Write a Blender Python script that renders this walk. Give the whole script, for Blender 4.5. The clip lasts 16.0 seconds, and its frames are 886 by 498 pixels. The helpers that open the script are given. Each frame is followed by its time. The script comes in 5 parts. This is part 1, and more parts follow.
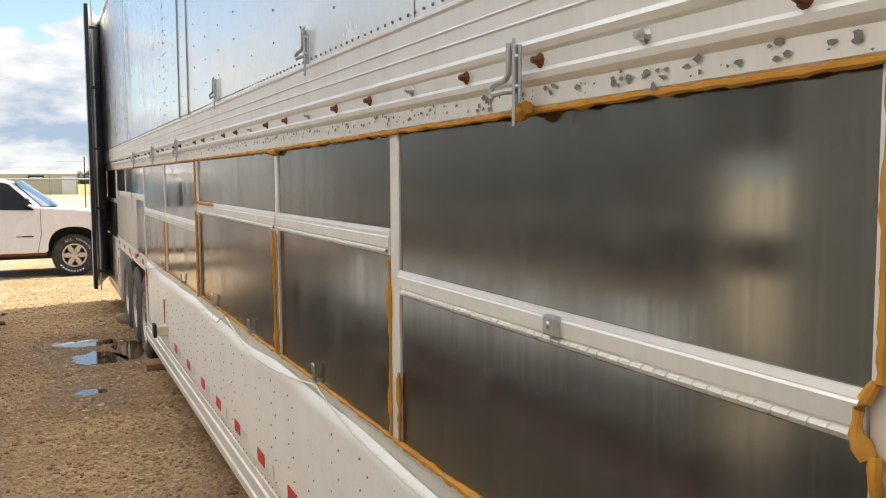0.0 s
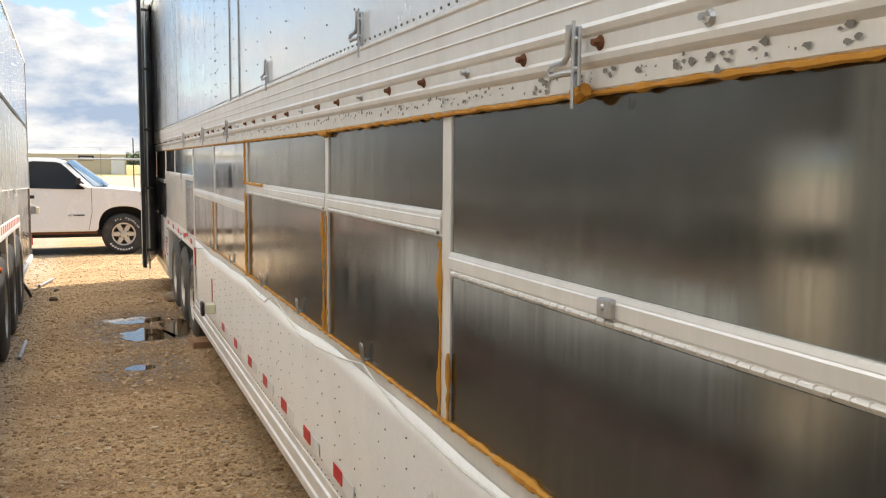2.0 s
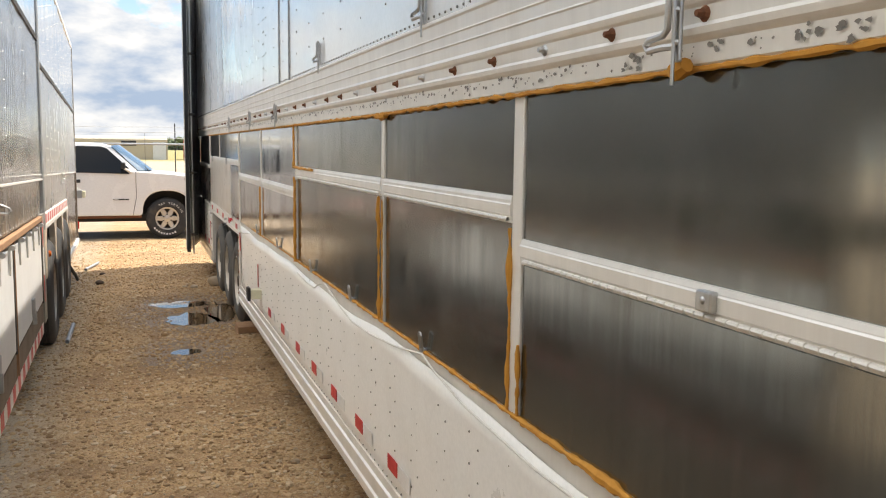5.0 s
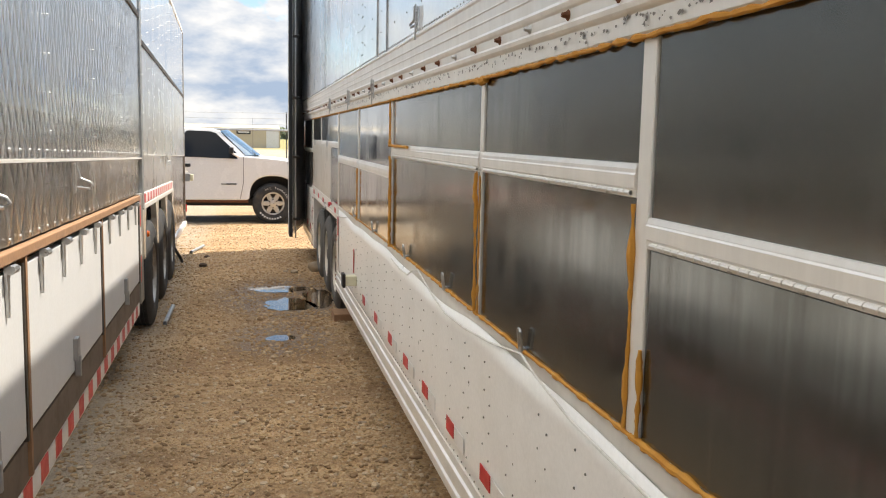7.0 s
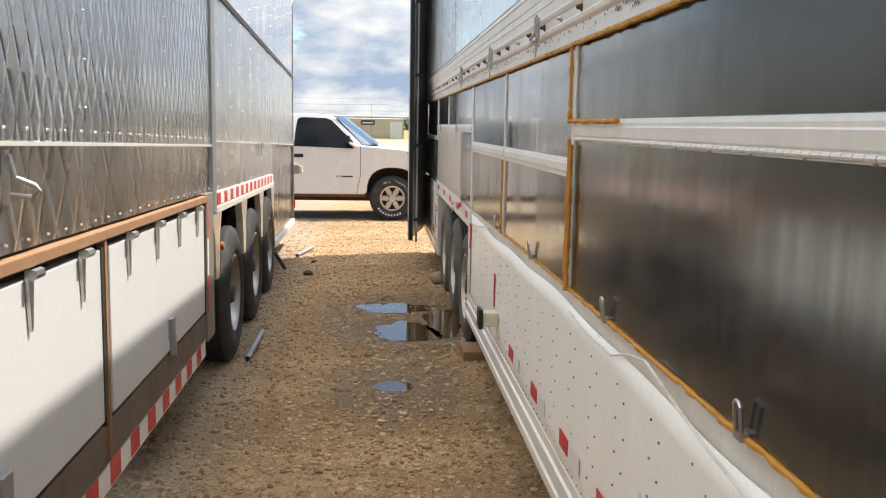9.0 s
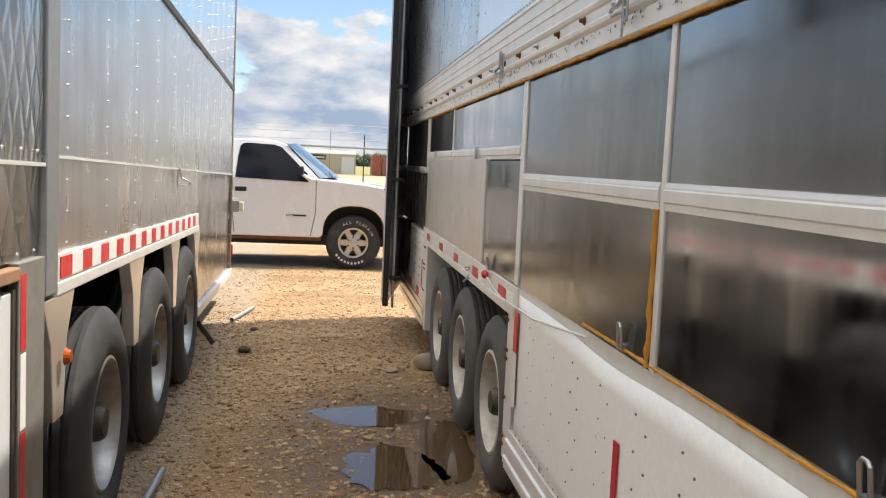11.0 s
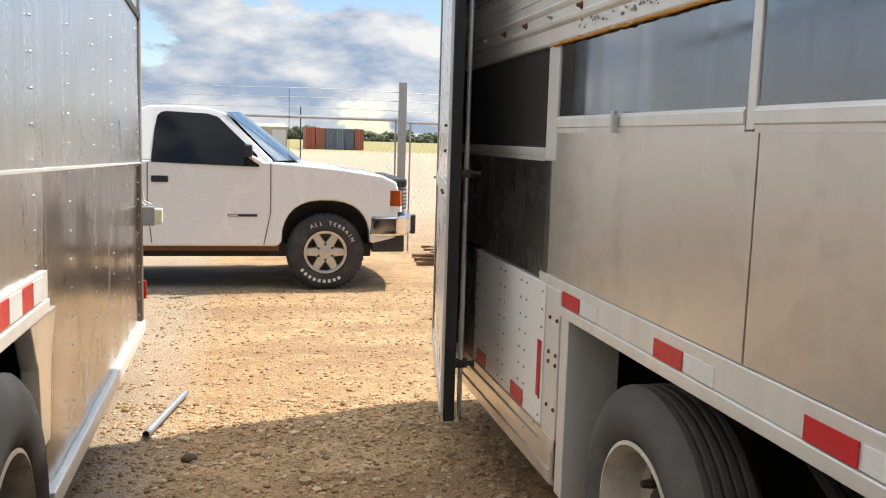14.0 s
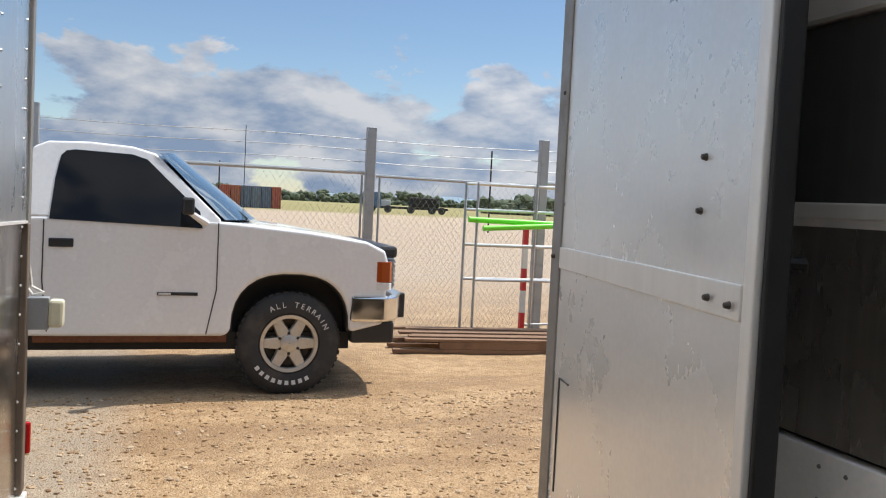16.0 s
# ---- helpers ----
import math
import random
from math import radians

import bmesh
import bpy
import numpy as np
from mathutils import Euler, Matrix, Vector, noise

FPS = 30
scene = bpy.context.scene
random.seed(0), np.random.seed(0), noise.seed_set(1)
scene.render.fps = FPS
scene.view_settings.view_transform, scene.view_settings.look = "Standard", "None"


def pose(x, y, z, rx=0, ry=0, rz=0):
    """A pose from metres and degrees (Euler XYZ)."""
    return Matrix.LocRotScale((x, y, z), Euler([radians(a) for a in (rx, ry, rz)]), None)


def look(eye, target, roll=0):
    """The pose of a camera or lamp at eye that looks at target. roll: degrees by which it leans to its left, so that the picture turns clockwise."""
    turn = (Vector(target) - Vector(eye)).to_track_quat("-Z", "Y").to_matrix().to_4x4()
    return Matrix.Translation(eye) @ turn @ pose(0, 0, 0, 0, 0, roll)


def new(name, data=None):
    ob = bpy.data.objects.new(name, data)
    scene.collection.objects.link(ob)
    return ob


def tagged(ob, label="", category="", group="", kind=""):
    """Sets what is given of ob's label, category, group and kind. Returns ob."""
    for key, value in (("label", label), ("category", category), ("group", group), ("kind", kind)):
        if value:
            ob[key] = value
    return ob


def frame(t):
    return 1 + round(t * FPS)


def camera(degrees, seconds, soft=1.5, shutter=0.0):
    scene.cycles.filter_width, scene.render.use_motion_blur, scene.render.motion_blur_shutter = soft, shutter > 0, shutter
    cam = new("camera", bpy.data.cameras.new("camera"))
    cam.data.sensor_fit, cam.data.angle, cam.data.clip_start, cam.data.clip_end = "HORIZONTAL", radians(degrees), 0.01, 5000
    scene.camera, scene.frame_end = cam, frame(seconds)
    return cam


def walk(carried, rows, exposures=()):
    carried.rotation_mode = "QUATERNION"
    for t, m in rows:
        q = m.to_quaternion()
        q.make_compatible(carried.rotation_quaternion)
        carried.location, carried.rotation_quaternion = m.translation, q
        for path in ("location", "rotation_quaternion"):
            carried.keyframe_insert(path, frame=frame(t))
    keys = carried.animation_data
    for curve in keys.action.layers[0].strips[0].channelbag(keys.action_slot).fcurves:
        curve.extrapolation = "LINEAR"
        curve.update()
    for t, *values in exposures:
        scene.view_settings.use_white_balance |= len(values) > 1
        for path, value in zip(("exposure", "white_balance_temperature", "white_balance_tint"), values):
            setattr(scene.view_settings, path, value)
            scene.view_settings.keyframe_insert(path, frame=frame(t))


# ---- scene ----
cam = camera(54.0, 16.0, soft=1.1)
PATH = [
    (0, (0.083, 0.148, 1.941), (0.913, 1.96, 1.775), -0.3),
    (0.5, (0.051, 0.146, 1.939), (0.816, 1.985, 1.762), -0.2),
    (1, (0.037, 0.153, 1.938), (0.753, 2.011, 1.753), 0.1),
    (1.5, (0.035, 0.151, 1.934), (0.743, 2.011, 1.74), 0.3),
    (2, (0.05, 0.145, 1.932), (0.792, 1.991, 1.733), 0.5),
    (2.5, (0.068, 0.148, 1.934), (0.861, 1.973, 1.731), 0.6),
    (3, (0.084, 0.199, 1.933), (0.899, 2.014, 1.722), 0.6),
    (3.5, (0.032, 0.299, 1.922), (0.723, 2.161, 1.69), 0.6),
    (4, (0.006, 0.318, 1.919), (0.648, 2.198, 1.684), 0.7),
    (4.2, (0.022, 0.304, 1.922), (0.688, 2.175, 1.689), 0.7),
    (6.3, (-0.038, 0.271, 1.897), (0.571, 2.162, 1.672), 0.9),
    (6.5, (-0.024, 0.349, 1.882), (0.532, 2.256, 1.65), 1.0),
    (7, (0.149, 0.693, 1.839), (0.58, 2.629, 1.585), 1.2),
    (7.5, (0.179, 1.112, 1.825), (0.497, 3.066, 1.544), 1.0),
    (8, (0.192, 1.66, 1.812), (0.431, 3.623, 1.51), 0.9),
    (8.5, (0.282, 2.258, 1.766), (0.467, 4.227, 1.462), 0.9),
    (9, (0.276, 2.844, 1.76), (0.433, 4.818, 1.48), 1.0),
    (9.5, (0.324, 3.429, 1.736), (0.488, 5.408, 1.5), 1.2),
    (9.7, (0.344, 3.691, 1.724), (0.514, 5.672, 1.507), 1.2),
    (11.8, (-0.043, 6.774, 1.657), (0.383, 8.719, 1.472), 2.9),
    (12, (-0.073, 7.083, 1.658), (0.407, 9.012, 1.44), 2.7),
    (12.5, (-0.153, 7.685, 1.68), (0.413, 9.581, 1.392), 2.8),
    (13, (-0.18, 8.295, 1.669), (0.437, 10.166, 1.325), 2.2),
    (13.5, (-0.143, 8.892, 1.643), (0.357, 10.801, 1.319), 1.8),
    (14, (-0.183, 9.553, 1.675), (0.246, 11.49, 1.424), 1.7),
    (14.5, (-0.175, 10.235, 1.575), (0.258, 12.178, 1.383), 2.6),
    (15, (-0.292, 10.781, 1.637), (0.185, 12.717, 1.484), 2.6),
    (15.5, (-0.382, 11.357, 1.623), (0.208, 13.264, 1.499), 2.9),
    (16, (-0.424, 11.98, 1.609), (0.196, 13.878, 1.504), 2.8),
]
EXPOSURES = [(0.0, 1.32, 7100, 10), (7.0, 1.26, 7000, 10), (9.5, 1.17, 6800, 10), (12.0, 1.04, 6800, 10), (13.5, 1.12, 6800, 10), (14.5, 0.74, 6600, 10), (16.0, 0.48, 6300, 10)]
walk(cam, [(t, look(eye, target, roll)) for t, eye, target, roll in PATH], EXPOSURES)


# ---- world, sun ----
SUN_AZ, SUN_EL = radians(73), radians(63.5)
world = bpy.data.worlds.new("sky")
scene.world = world
world.use_nodes = True
wt = world.node_tree
wn, wl = wt.nodes, wt.links
wn.clear()


def wnode(kind, **kw):
    n = wn.new(kind)
    for k, v in kw.items():
        n.inputs[k].default_value = v
    return n


def wmath(op, a, b=None, clamp=False):
    n = wn.new("ShaderNodeMath")
    n.operation, n.use_clamp = op, clamp
    for i, v in enumerate((a, b)):
        if v is None:
            continue
        if isinstance(v, (int, float)):
            n.inputs[i].default_value = v
        else:
            wl.new(v, n.inputs[i])
    return n.outputs[0]


wsky = wn.new("ShaderNodeTexSky")
wsky.sky_type, wsky.sun_disc = "NISHITA", False
wsky.sun_elevation, wsky.sun_rotation = SUN_EL, SUN_AZ
wsky.air_density, wsky.dust_density, wsky.ozone_density = 1.0, 0.1, 3.0
wco = wn.new("ShaderNodeTexCoord")
wsep = wn.new("ShaderNodeSeparateXYZ")
wl.new(wco.outputs["Generated"], wsep.inputs[0])
# cumulus bank: noise on the direction, stretched along the horizon
wmap = wn.new("ShaderNodeMapping")
wmap.inputs["Scale"].default_value = (8.0, 8.0, 15.0)
wmap.inputs["Location"].default_value = (1.3, 0.4, 0.7)
wl.new(wco.outputs["Generated"], wmap.inputs[0])
wnz = wnode("ShaderNodeTexNoise", Scale=1.0, Detail=9.0, Roughness=0.58, Distortion=0.25)
wl.new(wmap.outputs[0], wnz.inputs["Vector"])
wz = wsep.outputs[2]
# dense towards the horizon, thinning above
wthick = wmath("MULTIPLY", wmath("SUBTRACT", 0.160, wz), 2.6)
wthick = wmath("MINIMUM", wthick, 0.20)
wthick = wmath("MAXIMUM", wthick, -0.09)
# unseen cloud cover high overhead, added to brighten the shaded lane
wthick = wmath("ADD", wthick, wmath("MULTIPLY", wmath("SUBTRACT", wz, 0.30, True), 0.75))
wdens = wmath("ADD", wnz.outputs["Fac"], wthick)
wramp = wn.new("ShaderNodeValToRGB")
wramp.color_ramp.elements[0].position, wramp.color_ramp.elements[1].position = 0.535, 0.585
wl.new(wdens, wramp.inputs[0])
# grey undersides
wmap2 = wn.new("ShaderNodeMapping")
wmap2.inputs["Scale"].default_value = (7.0, 7.0, 17.0)
wl.new(wco.outputs["Generated"], wmap2.inputs[0])
wnz2 = wnode("ShaderNodeTexNoise", Scale=1.5, Detail=6.0, Roughness=0.55)
wl.new(wmap2.outputs[0], wnz2.inputs["Vector"])
wramp2 = wn.new("ShaderNodeValToRGB")
wramp2.color_ramp.elements[0].position, wramp2.color_ramp.elements[1].position = 0.38, 0.62
wramp2.color_ramp.elements[0].color = (2.6, 3.4, 4.7, 1)
wramp2.color_ramp.elements[1].color = (6.3, 6.4, 6.6, 1)
wl.new(wnz2.outputs["Fac"], wramp2.inputs[0])
# clouds glow towards the sun
wdot = wn.new("ShaderNodeVectorMath")
wdot.operation = "DOT_PRODUCT"
wl.new(wco.outputs["Generated"], wdot.inputs[0])
wdot.inputs[1].default_value = (math.sin(SUN_AZ) * math.cos(SUN_EL), math.cos(SUN_AZ) * math.cos(SUN_EL), math.sin(SUN_EL))
wglow = wmath("ADD", wmath("MULTIPLY", wmath("POWER", wmath("MAXIMUM", wdot.outputs["Value"], 0.0), 3.0), 2.7), 0.84)
wlit = wn.new("ShaderNodeVectorMath")
wlit.operation = "SCALE"
wl.new(wramp2.outputs[0], wlit.inputs[0])
wl.new(wglow, wlit.inputs["Scale"])
wmix = wn.new("ShaderNodeMix")
wmix.data_type = "RGBA"
wl.new(wramp.outputs[0], wmix.inputs["Factor"])
wl.new(wsky.outputs[0], wmix.inputs["A"])
wl.new(wlit.outputs[0], wmix.inputs["B"])
wbg = wnode("ShaderNodeBackground", Strength=0.08)
wl.new(wmix.outputs["Result"], wbg.inputs[0])
wout = wn.new("ShaderNodeOutputWorld")
wl.new(wbg.outputs[0], wout.inputs[0])

sun = new("sun", bpy.data.lights.new("sun", "SUN"))
sun.data.energy, sun.data.angle, sun.data.color = 3.55, radians(0.5), (1.0, 0.95, 0.87)
sun_dir = Vector((math.sin(SUN_AZ) * math.cos(SUN_EL), math.cos(SUN_AZ) * math.cos(SUN_EL), math.sin(SUN_EL)))
sun.matrix_world = look(sun_dir * 40, (0, 0, 0))


# ---- materials ----
class Mat:
    """A node material in the making."""

    def __init__(self, name, color, rough=0.6, metal=0.0, **kw):
        self.m = bpy.data.materials.new(name)
        self.m.use_nodes = True
        self.n, self.l = self.m.node_tree.nodes, self.m.node_tree.links
        self.b = self.n["Principled BSDF"]
        self.b.inputs["Base Color"].default_value = (*color, 1)
        self.b.inputs["Roughness"].default_value = rough
        self.b.inputs["Metallic"].default_value = metal
        for k, v in kw.items():
            self.b.inputs[k.replace("_", " ")].default_value = v
        self.co = None

    def coord(self, scale=(1, 1, 1), loc=(0, 0, 0), rot=(0, 0, 0)):
        if self.co is None:
            self.co = self.n.new("ShaderNodeTexCoord").outputs["Object"]
        mp = self.n.new("ShaderNodeMapping")
        mp.inputs["Scale"].default_value, mp.inputs["Location"].default_value = scale, loc
        mp.inputs["Rotation"].default_value = rot
        self.l.new(self.co, mp.inputs[0])
        return mp.outputs[0]

    def noise(self, scale, detail=5, rough=0.6, vec=None, dist=0.0):
        t = self.n.new("ShaderNodeTexNoise")
        t.inputs["Scale"].default_value, t.inputs["Detail"].default_value = scale, detail
        t.inputs["Roughness"].default_value, t.inputs["Distortion"].default_value = rough, dist
        self.l.new(vec if vec is not None else self.coord(), t.inputs["Vector"])
        return t.outputs["Fac"]

    def voronoi(self, scale, vec=None, out="Distance"):
        t = self.n.new("ShaderNodeTexVoronoi")
        t.inputs["Scale"].default_value = scale
        self.l.new(vec if vec is not None else self.coord(), t.inputs["Vector"])
        return t.outputs[out]

    def ramp(self, fac, *stops):
        r = self.n.new("ShaderNodeValToRGB")
        e = r.color_ramp.elements
        while len(e) < len(stops):
            e.new(0.5)
        for k, (p, c) in zip(e, stops):
            k.position = p
            k.color = (*c, 1) if isinstance(c, (tuple, list)) else (c, c, c, 1)
        self.l.new(fac, r.inputs[0])
        return r.outputs[0]

    def mix(self, fac, a, b, mode="MIX"):
        x = self.n.new("ShaderNodeMix")
        x.data_type, x.blend_type = "RGBA", mode
        for sock, v in (("Factor", fac), ("A", a), ("B", b)):
            if isinstance(v, (int, float)):
                x.inputs[sock].default_value = v
            elif isinstance(v, tuple):
                x.inputs[sock].default_value = (*v, 1)
            else:
                self.l.new(v, x.inputs[sock])
        return x.outputs["Result"]

    def math(self, op, a, b=0.0):
        x = self.n.new("ShaderNodeMath")
        x.operation = op
        for i, v in enumerate((a, b)):
            if isinstance(v, (int, float)):
                x.inputs[i].default_value = v
            else:
                self.l.new(v, x.inputs[i])
        return x.outputs[0]

    def rand(self):
        return self.n.new("ShaderNodeObjectInfo").outputs["Random"]

    def island(self):
        return self.n.new("ShaderNodeNewGeometry").outputs["Random Per Island"]

    def set(self, sock, v):
        self.l.new(v, self.b.inputs[sock])
        return self

    def bump(self, h, strength=0.3, dist=0.01):
        x = self.n.new("ShaderNodeBump")
        x.inputs["Strength"].default_value, x.inputs["Distance"].default_value = strength, dist
        self.l.new(h, x.inputs["Height"])
        self.l.new(x.outputs[0], self.b.inputs["Normal"])
        return self


def worn(name, color, rough, metal, spots=0.25, scale=6, dirt=(0.25, 0.19, 0.12), grain=90, relief=0.08, **kw):
    """A plain surface with stains and fine grain."""
    m = Mat(name, color, rough, metal, **kw)
    n1, n2 = m.noise(scale, 6, 0.65), m.noise(grain, 3, 0.6)
    f = m.ramp(n1, (0.48, 0.0), (0.72, spots))
    c = m.mix(f, color, dirt)
    c2 = m.mix(m.ramp(n2, (0.35, 0.0), (0.7, 0.14)), c, (color[0] * 0.55, color[1] * 0.55, color[2] * 0.55))
    m.set("Base Color", c2)
    m.set("Roughness", m.ramp(n1, (0.3, max(rough - 0.08, 0.02)), (0.75, min(rough + 0.15, 1))))
    m.bump(n2, relief, 0.002)
    return m.m


# dirt and gravel
g = Mat("gravel_ground", (0.4, 0.29, 0.17), 0.95)
gb, gm, gs = g.noise(0.55, 6, 0.62), g.noise(7, 5, 0.7), g.noise(70, 4, 0.7)
gv = g.voronoi(75, out="Color")
gvd = g.voronoi(75)
gc = g.mix(g.ramp(gb, (0.35, 0.0), (0.65, 1.0)), (0.42, 0.255, 0.12), (0.56, 0.375, 0.195))
gc = g.mix(g.ramp(gm, (0.38, 0.0), (0.66, 0.85)), gc, (0.28, 0.165, 0.077))
gbw = g.n.new("ShaderNodeRGBToBW")
g.l.new(gv, gbw.inputs[0])
gc = g.mix(g.ramp(gbw.outputs[0], (0.56, 0.0), (0.78, 0.5)), gc, (0.54, 0.41, 0.26))
# damp tracks running across the lane, and grey gravel along the lockers
gt = g.noise(1.0, 6, 0.62, g.coord(scale=(0.55, 1.5, 1.0), loc=(3.1, 0.7, 0)), 0.4)
gdamp = g.ramp(gt, (0.46, 0.0), (0.62, 0.62))
gc = g.mix(gdamp, gc, (0.23, 0.128, 0.055))
gsx = g.n.new("ShaderNodeSeparateXYZ")
g.l.new(g.coord(), gsx.inputs[0])
ggrey = g.ramp(g.math("ADD", g.math("ADD", gsx.outputs[0], g.math("MULTIPLY", gm, 0.5)), 1.0), (0.42, 0.7), (0.80, 0.0))
gc = g.mix(ggrey, gc, (0.36, 0.30, 0.225))
gc = g.mix(g.ramp(gbw.outputs[0], (0.2, 0.4), (0.36, 0.0)), gc, (0.15, 0.088, 0.045))
# far off: dry pasture and green verge
gsep = g.n.new("ShaderNodeSeparateXYZ")
g.l.new(g.coord(), gsep.inputs[0])
gy = g.math("ADD", gsep.outputs[1], g.math("MULTIPLY", gb, 16))
far1 = g.ramp(g.math("DIVIDE", gy, 1000), (0.110, 0.0), (0.122, 1.0))
far2 = g.ramp(g.math("DIVIDE", gy, 1000), (0.30, 0.0), (0.36, 1.0))
pale = g.ramp(g.math("DIVIDE", gsep.outputs[1], 100), (0.21, 0.0), (0.30, 0.8))
gc = g.mix(pale, gc, (0.42, 0.335, 0.25))
gc = g.mix(far1, gc, (0.26, 0.225, 0.085))
gc = g.mix(far2, gc, (0.13, 0.16, 0.05))
# damp round the puddles and towards the parked wheels
wetd = None
for px, py, pr in ((0.6, 10.6, 1.10), (0.42, 8.6, 0.62)):
    vd = g.n.new("ShaderNodeVectorMath")
    vd.operation = "DISTANCE"
    g.l.new(g.coord(scale=(1, 0.62, 0)), vd.inputs[0])
    vd.inputs[1].default_value = (px, py * 0.62, 0)
    dd = g.math("DIVIDE", g.math("ADD", vd.outputs["Value"], g.math("MULTIPLY", g.math("SUBTRACT", gm, 0.5), 0.9)), pr)
    w = g.ramp(dd, (0.55, 1.0), (1.0, 0.0))
    wetd = w if wetd is None else g.math("MAXIMUM", wetd, w)
gc = g.mix(g.math("MULTIPLY", wetd, 0.75), gc, (0.105, 0.058, 0.024))
g.set("Base Color", gc)
g.set("Roughness", g.ramp(g.math("MAXIMUM", wetd, g.math("MULTIPLY", gdamp, 0.7)), (0.2, 0.95), (1.0, 0.40)))
gh = g.math("ADD", g.math("MULTIPLY", gvd, -0.9), g.math("ADD", gs, g.math("MULTIPLY", gm, 1.2)))
g.bump(gh, 0.7, 0.02)
M_GROUND = g.m

p = Mat("pebbles", (0.4, 0.3, 0.2), 0.9)
pc = p.ramp(p.island(), (0.0, (0.22, 0.125, 0.058)), (0.35, (0.37, 0.235, 0.115)), (0.7, (0.46, 0.315, 0.175)), (0.95, (0.54, 0.42, 0.285)), (1.0, (0.22, 0.15, 0.095)))
p.set("Base Color", p.mix(p.ramp(p.noise(60, 4), (0.4, 0.0), (0.7, 0.4)), pc, (0.22, 0.15, 0.09)))
M_PEBBLE = p.m
M_WATER = Mat("muddy_water", (0.10, 0.062, 0.03), 0.03, 0.0, Specular_IOR_Level=0.8).m


def sheet_metal(name, color, rough, streak=1.0, dirt=(0.16, 0.12, 0.08), dents=0.0, metal=1.0, brown=0.0):
    """Rolled aluminium sheet with upright run marks."""
    m = Mat(name, color, rough, metal)
    up = m.coord(scale=(8, 8, 0.35))
    s1, s2 = m.noise(1.0, 6, 0.7, up), m.noise(3.5, 4, 0.6)
    fine = m.noise(1.0, 3, 0.6, m.coord(scale=(34, 34, 0.9)))
    dk = tuple(c * 0.62 for c in color)
    c = m.mix(m.ramp(s1, (0.35, 0.0), (0.72, 0.8 * streak)), color, dk)
    c = m.mix(m.ramp(s2, (0.5, 0.0), (0.78, 0.28 * streak + brown)), c, dirt)
    c = m.mix(m.ramp(fine, (0.54, 0.0), (0.78, 0.34 * streak)), c, tuple(min(1, v * 1.5) for v in color))
    m.set("Base Color", c)
    r = m.math("ADD", m.ramp(s1, (0.3, max(rough - 0.05, 0.03)), (0.75, rough + 0.08)), m.math("MULTIPLY", m.ramp(s2, (0.4, 0.0), (0.8, 1.0)), 0.10))
    m.set("Roughness", r)
    if dents:
        m.bump(m.math("MULTIPLY", m.noise(1.0, 2, 0.5, m.coord(scale=(2.3, 2.3, 1.1))), dents), 0.35, 0.02)
    return m.m


M_PANEL = sheet_metal("dark_sheet", (0.265, 0.275, 0.265), 0.135, 1.0, (0.10, 0.09, 0.07), 0.0, 0.95)
M_PANEL2 = sheet_metal("dark_sheet_polished", (0.37, 0.38, 0.385), 0.10, 0.6, (0.2, 0.17, 0.13), 0.25, 1.0)
M_ALU = sheet_metal("aluminium_trim", (0.86, 0.835, 0.785), 0.42, 0.35, (0.40, 0.35, 0.28), 0.0, 0.45)
M_ALU_DULL = sheet_metal("dull_aluminium_sheet", (0.82, 0.77, 0.69), 0.30, 0.12, (0.42, 0.35, 0.27), 0.0, 0.8, 0.42)
M_LEFT_LOW = sheet_metal("bright_stainless", (0.52, 0.51, 0.50), 0.20, 0.7, (0.30, 0.25, 0.2), 0.9, 1.0)
# mirror finish for high panels that bounce sun across the lane
M_BRIGHT = sheet_metal("mirror_stainless", (0.86, 0.86, 0.855), 0.10, 0.2, (0.5, 0.46, 0.4), 0.0, 1.0)
M_LEFT_REAR = sheet_metal("satin_stainless", (0.74, 0.745, 0.75), 0.27, 0.5, (0.35, 0.3, 0.25), 0.45, 1.0)
# sheet behind the open door: the door's shade and reflection darken its colour
M_REAR_SHADED = sheet_metal("rear_sheet_shaded", (0.46, 0.435, 0.40), 0.24, 0.6, (0.2, 0.16, 0.12), 0.2, 1.0)
M_DOOR_SKIN = worn("door_skin", (0.84, 0.835, 0.81), 0.26, 0.45, 0.16, 1.6, (0.5, 0.45, 0.38), 45, 0.02)

# quilted stainless: pillowed diamonds with pressed creases
def quilted(name, color, dull, fy, fz, rough, depth):
    q = Mat(name, color, rough, 1.0)
    qs = q.n.new("ShaderNodeSeparateXYZ")
    q.l.new(q.coord(), qs.inputs[0])
    qa = q.math("MULTIPLY", qs.outputs[1], fy)
    qb = q.math("MULTIPLY", qs.outputs[2], fz)
    lines = []
    for op in ("ADD", "SUBTRACT"):
        lines.append(q.math("ABSOLUTE", q.math("SUBTRACT", q.math("FRACT", q.math(op, qa, qb)), 0.5)))
    qd = q.math("MINIMUM", lines[0], lines[1])
    qn = q.noise(2.2, 4)
    worn_flat = q.ramp(q.noise(0.8, 3), (0.42, 0.25), (0.6, 1.0))
    q.set("Roughness", q.ramp(qn, (0.3, rough), (0.75, rough + 0.16)))
    q.set("Base Color", q.mix(q.ramp(qn, (0.5, 0.0), (0.75, 0.35)), color, dull))
    pillow = q.math("MULTIPLY", q.ramp(qd, (0.0, 0.0), (0.10, 0.72), (0.26, 1.0)), worn_flat)
    q.bump(q.math("ADD", pillow, q.math("MULTIPLY", qn, 0.9)), 1.0, depth)
    return q.m


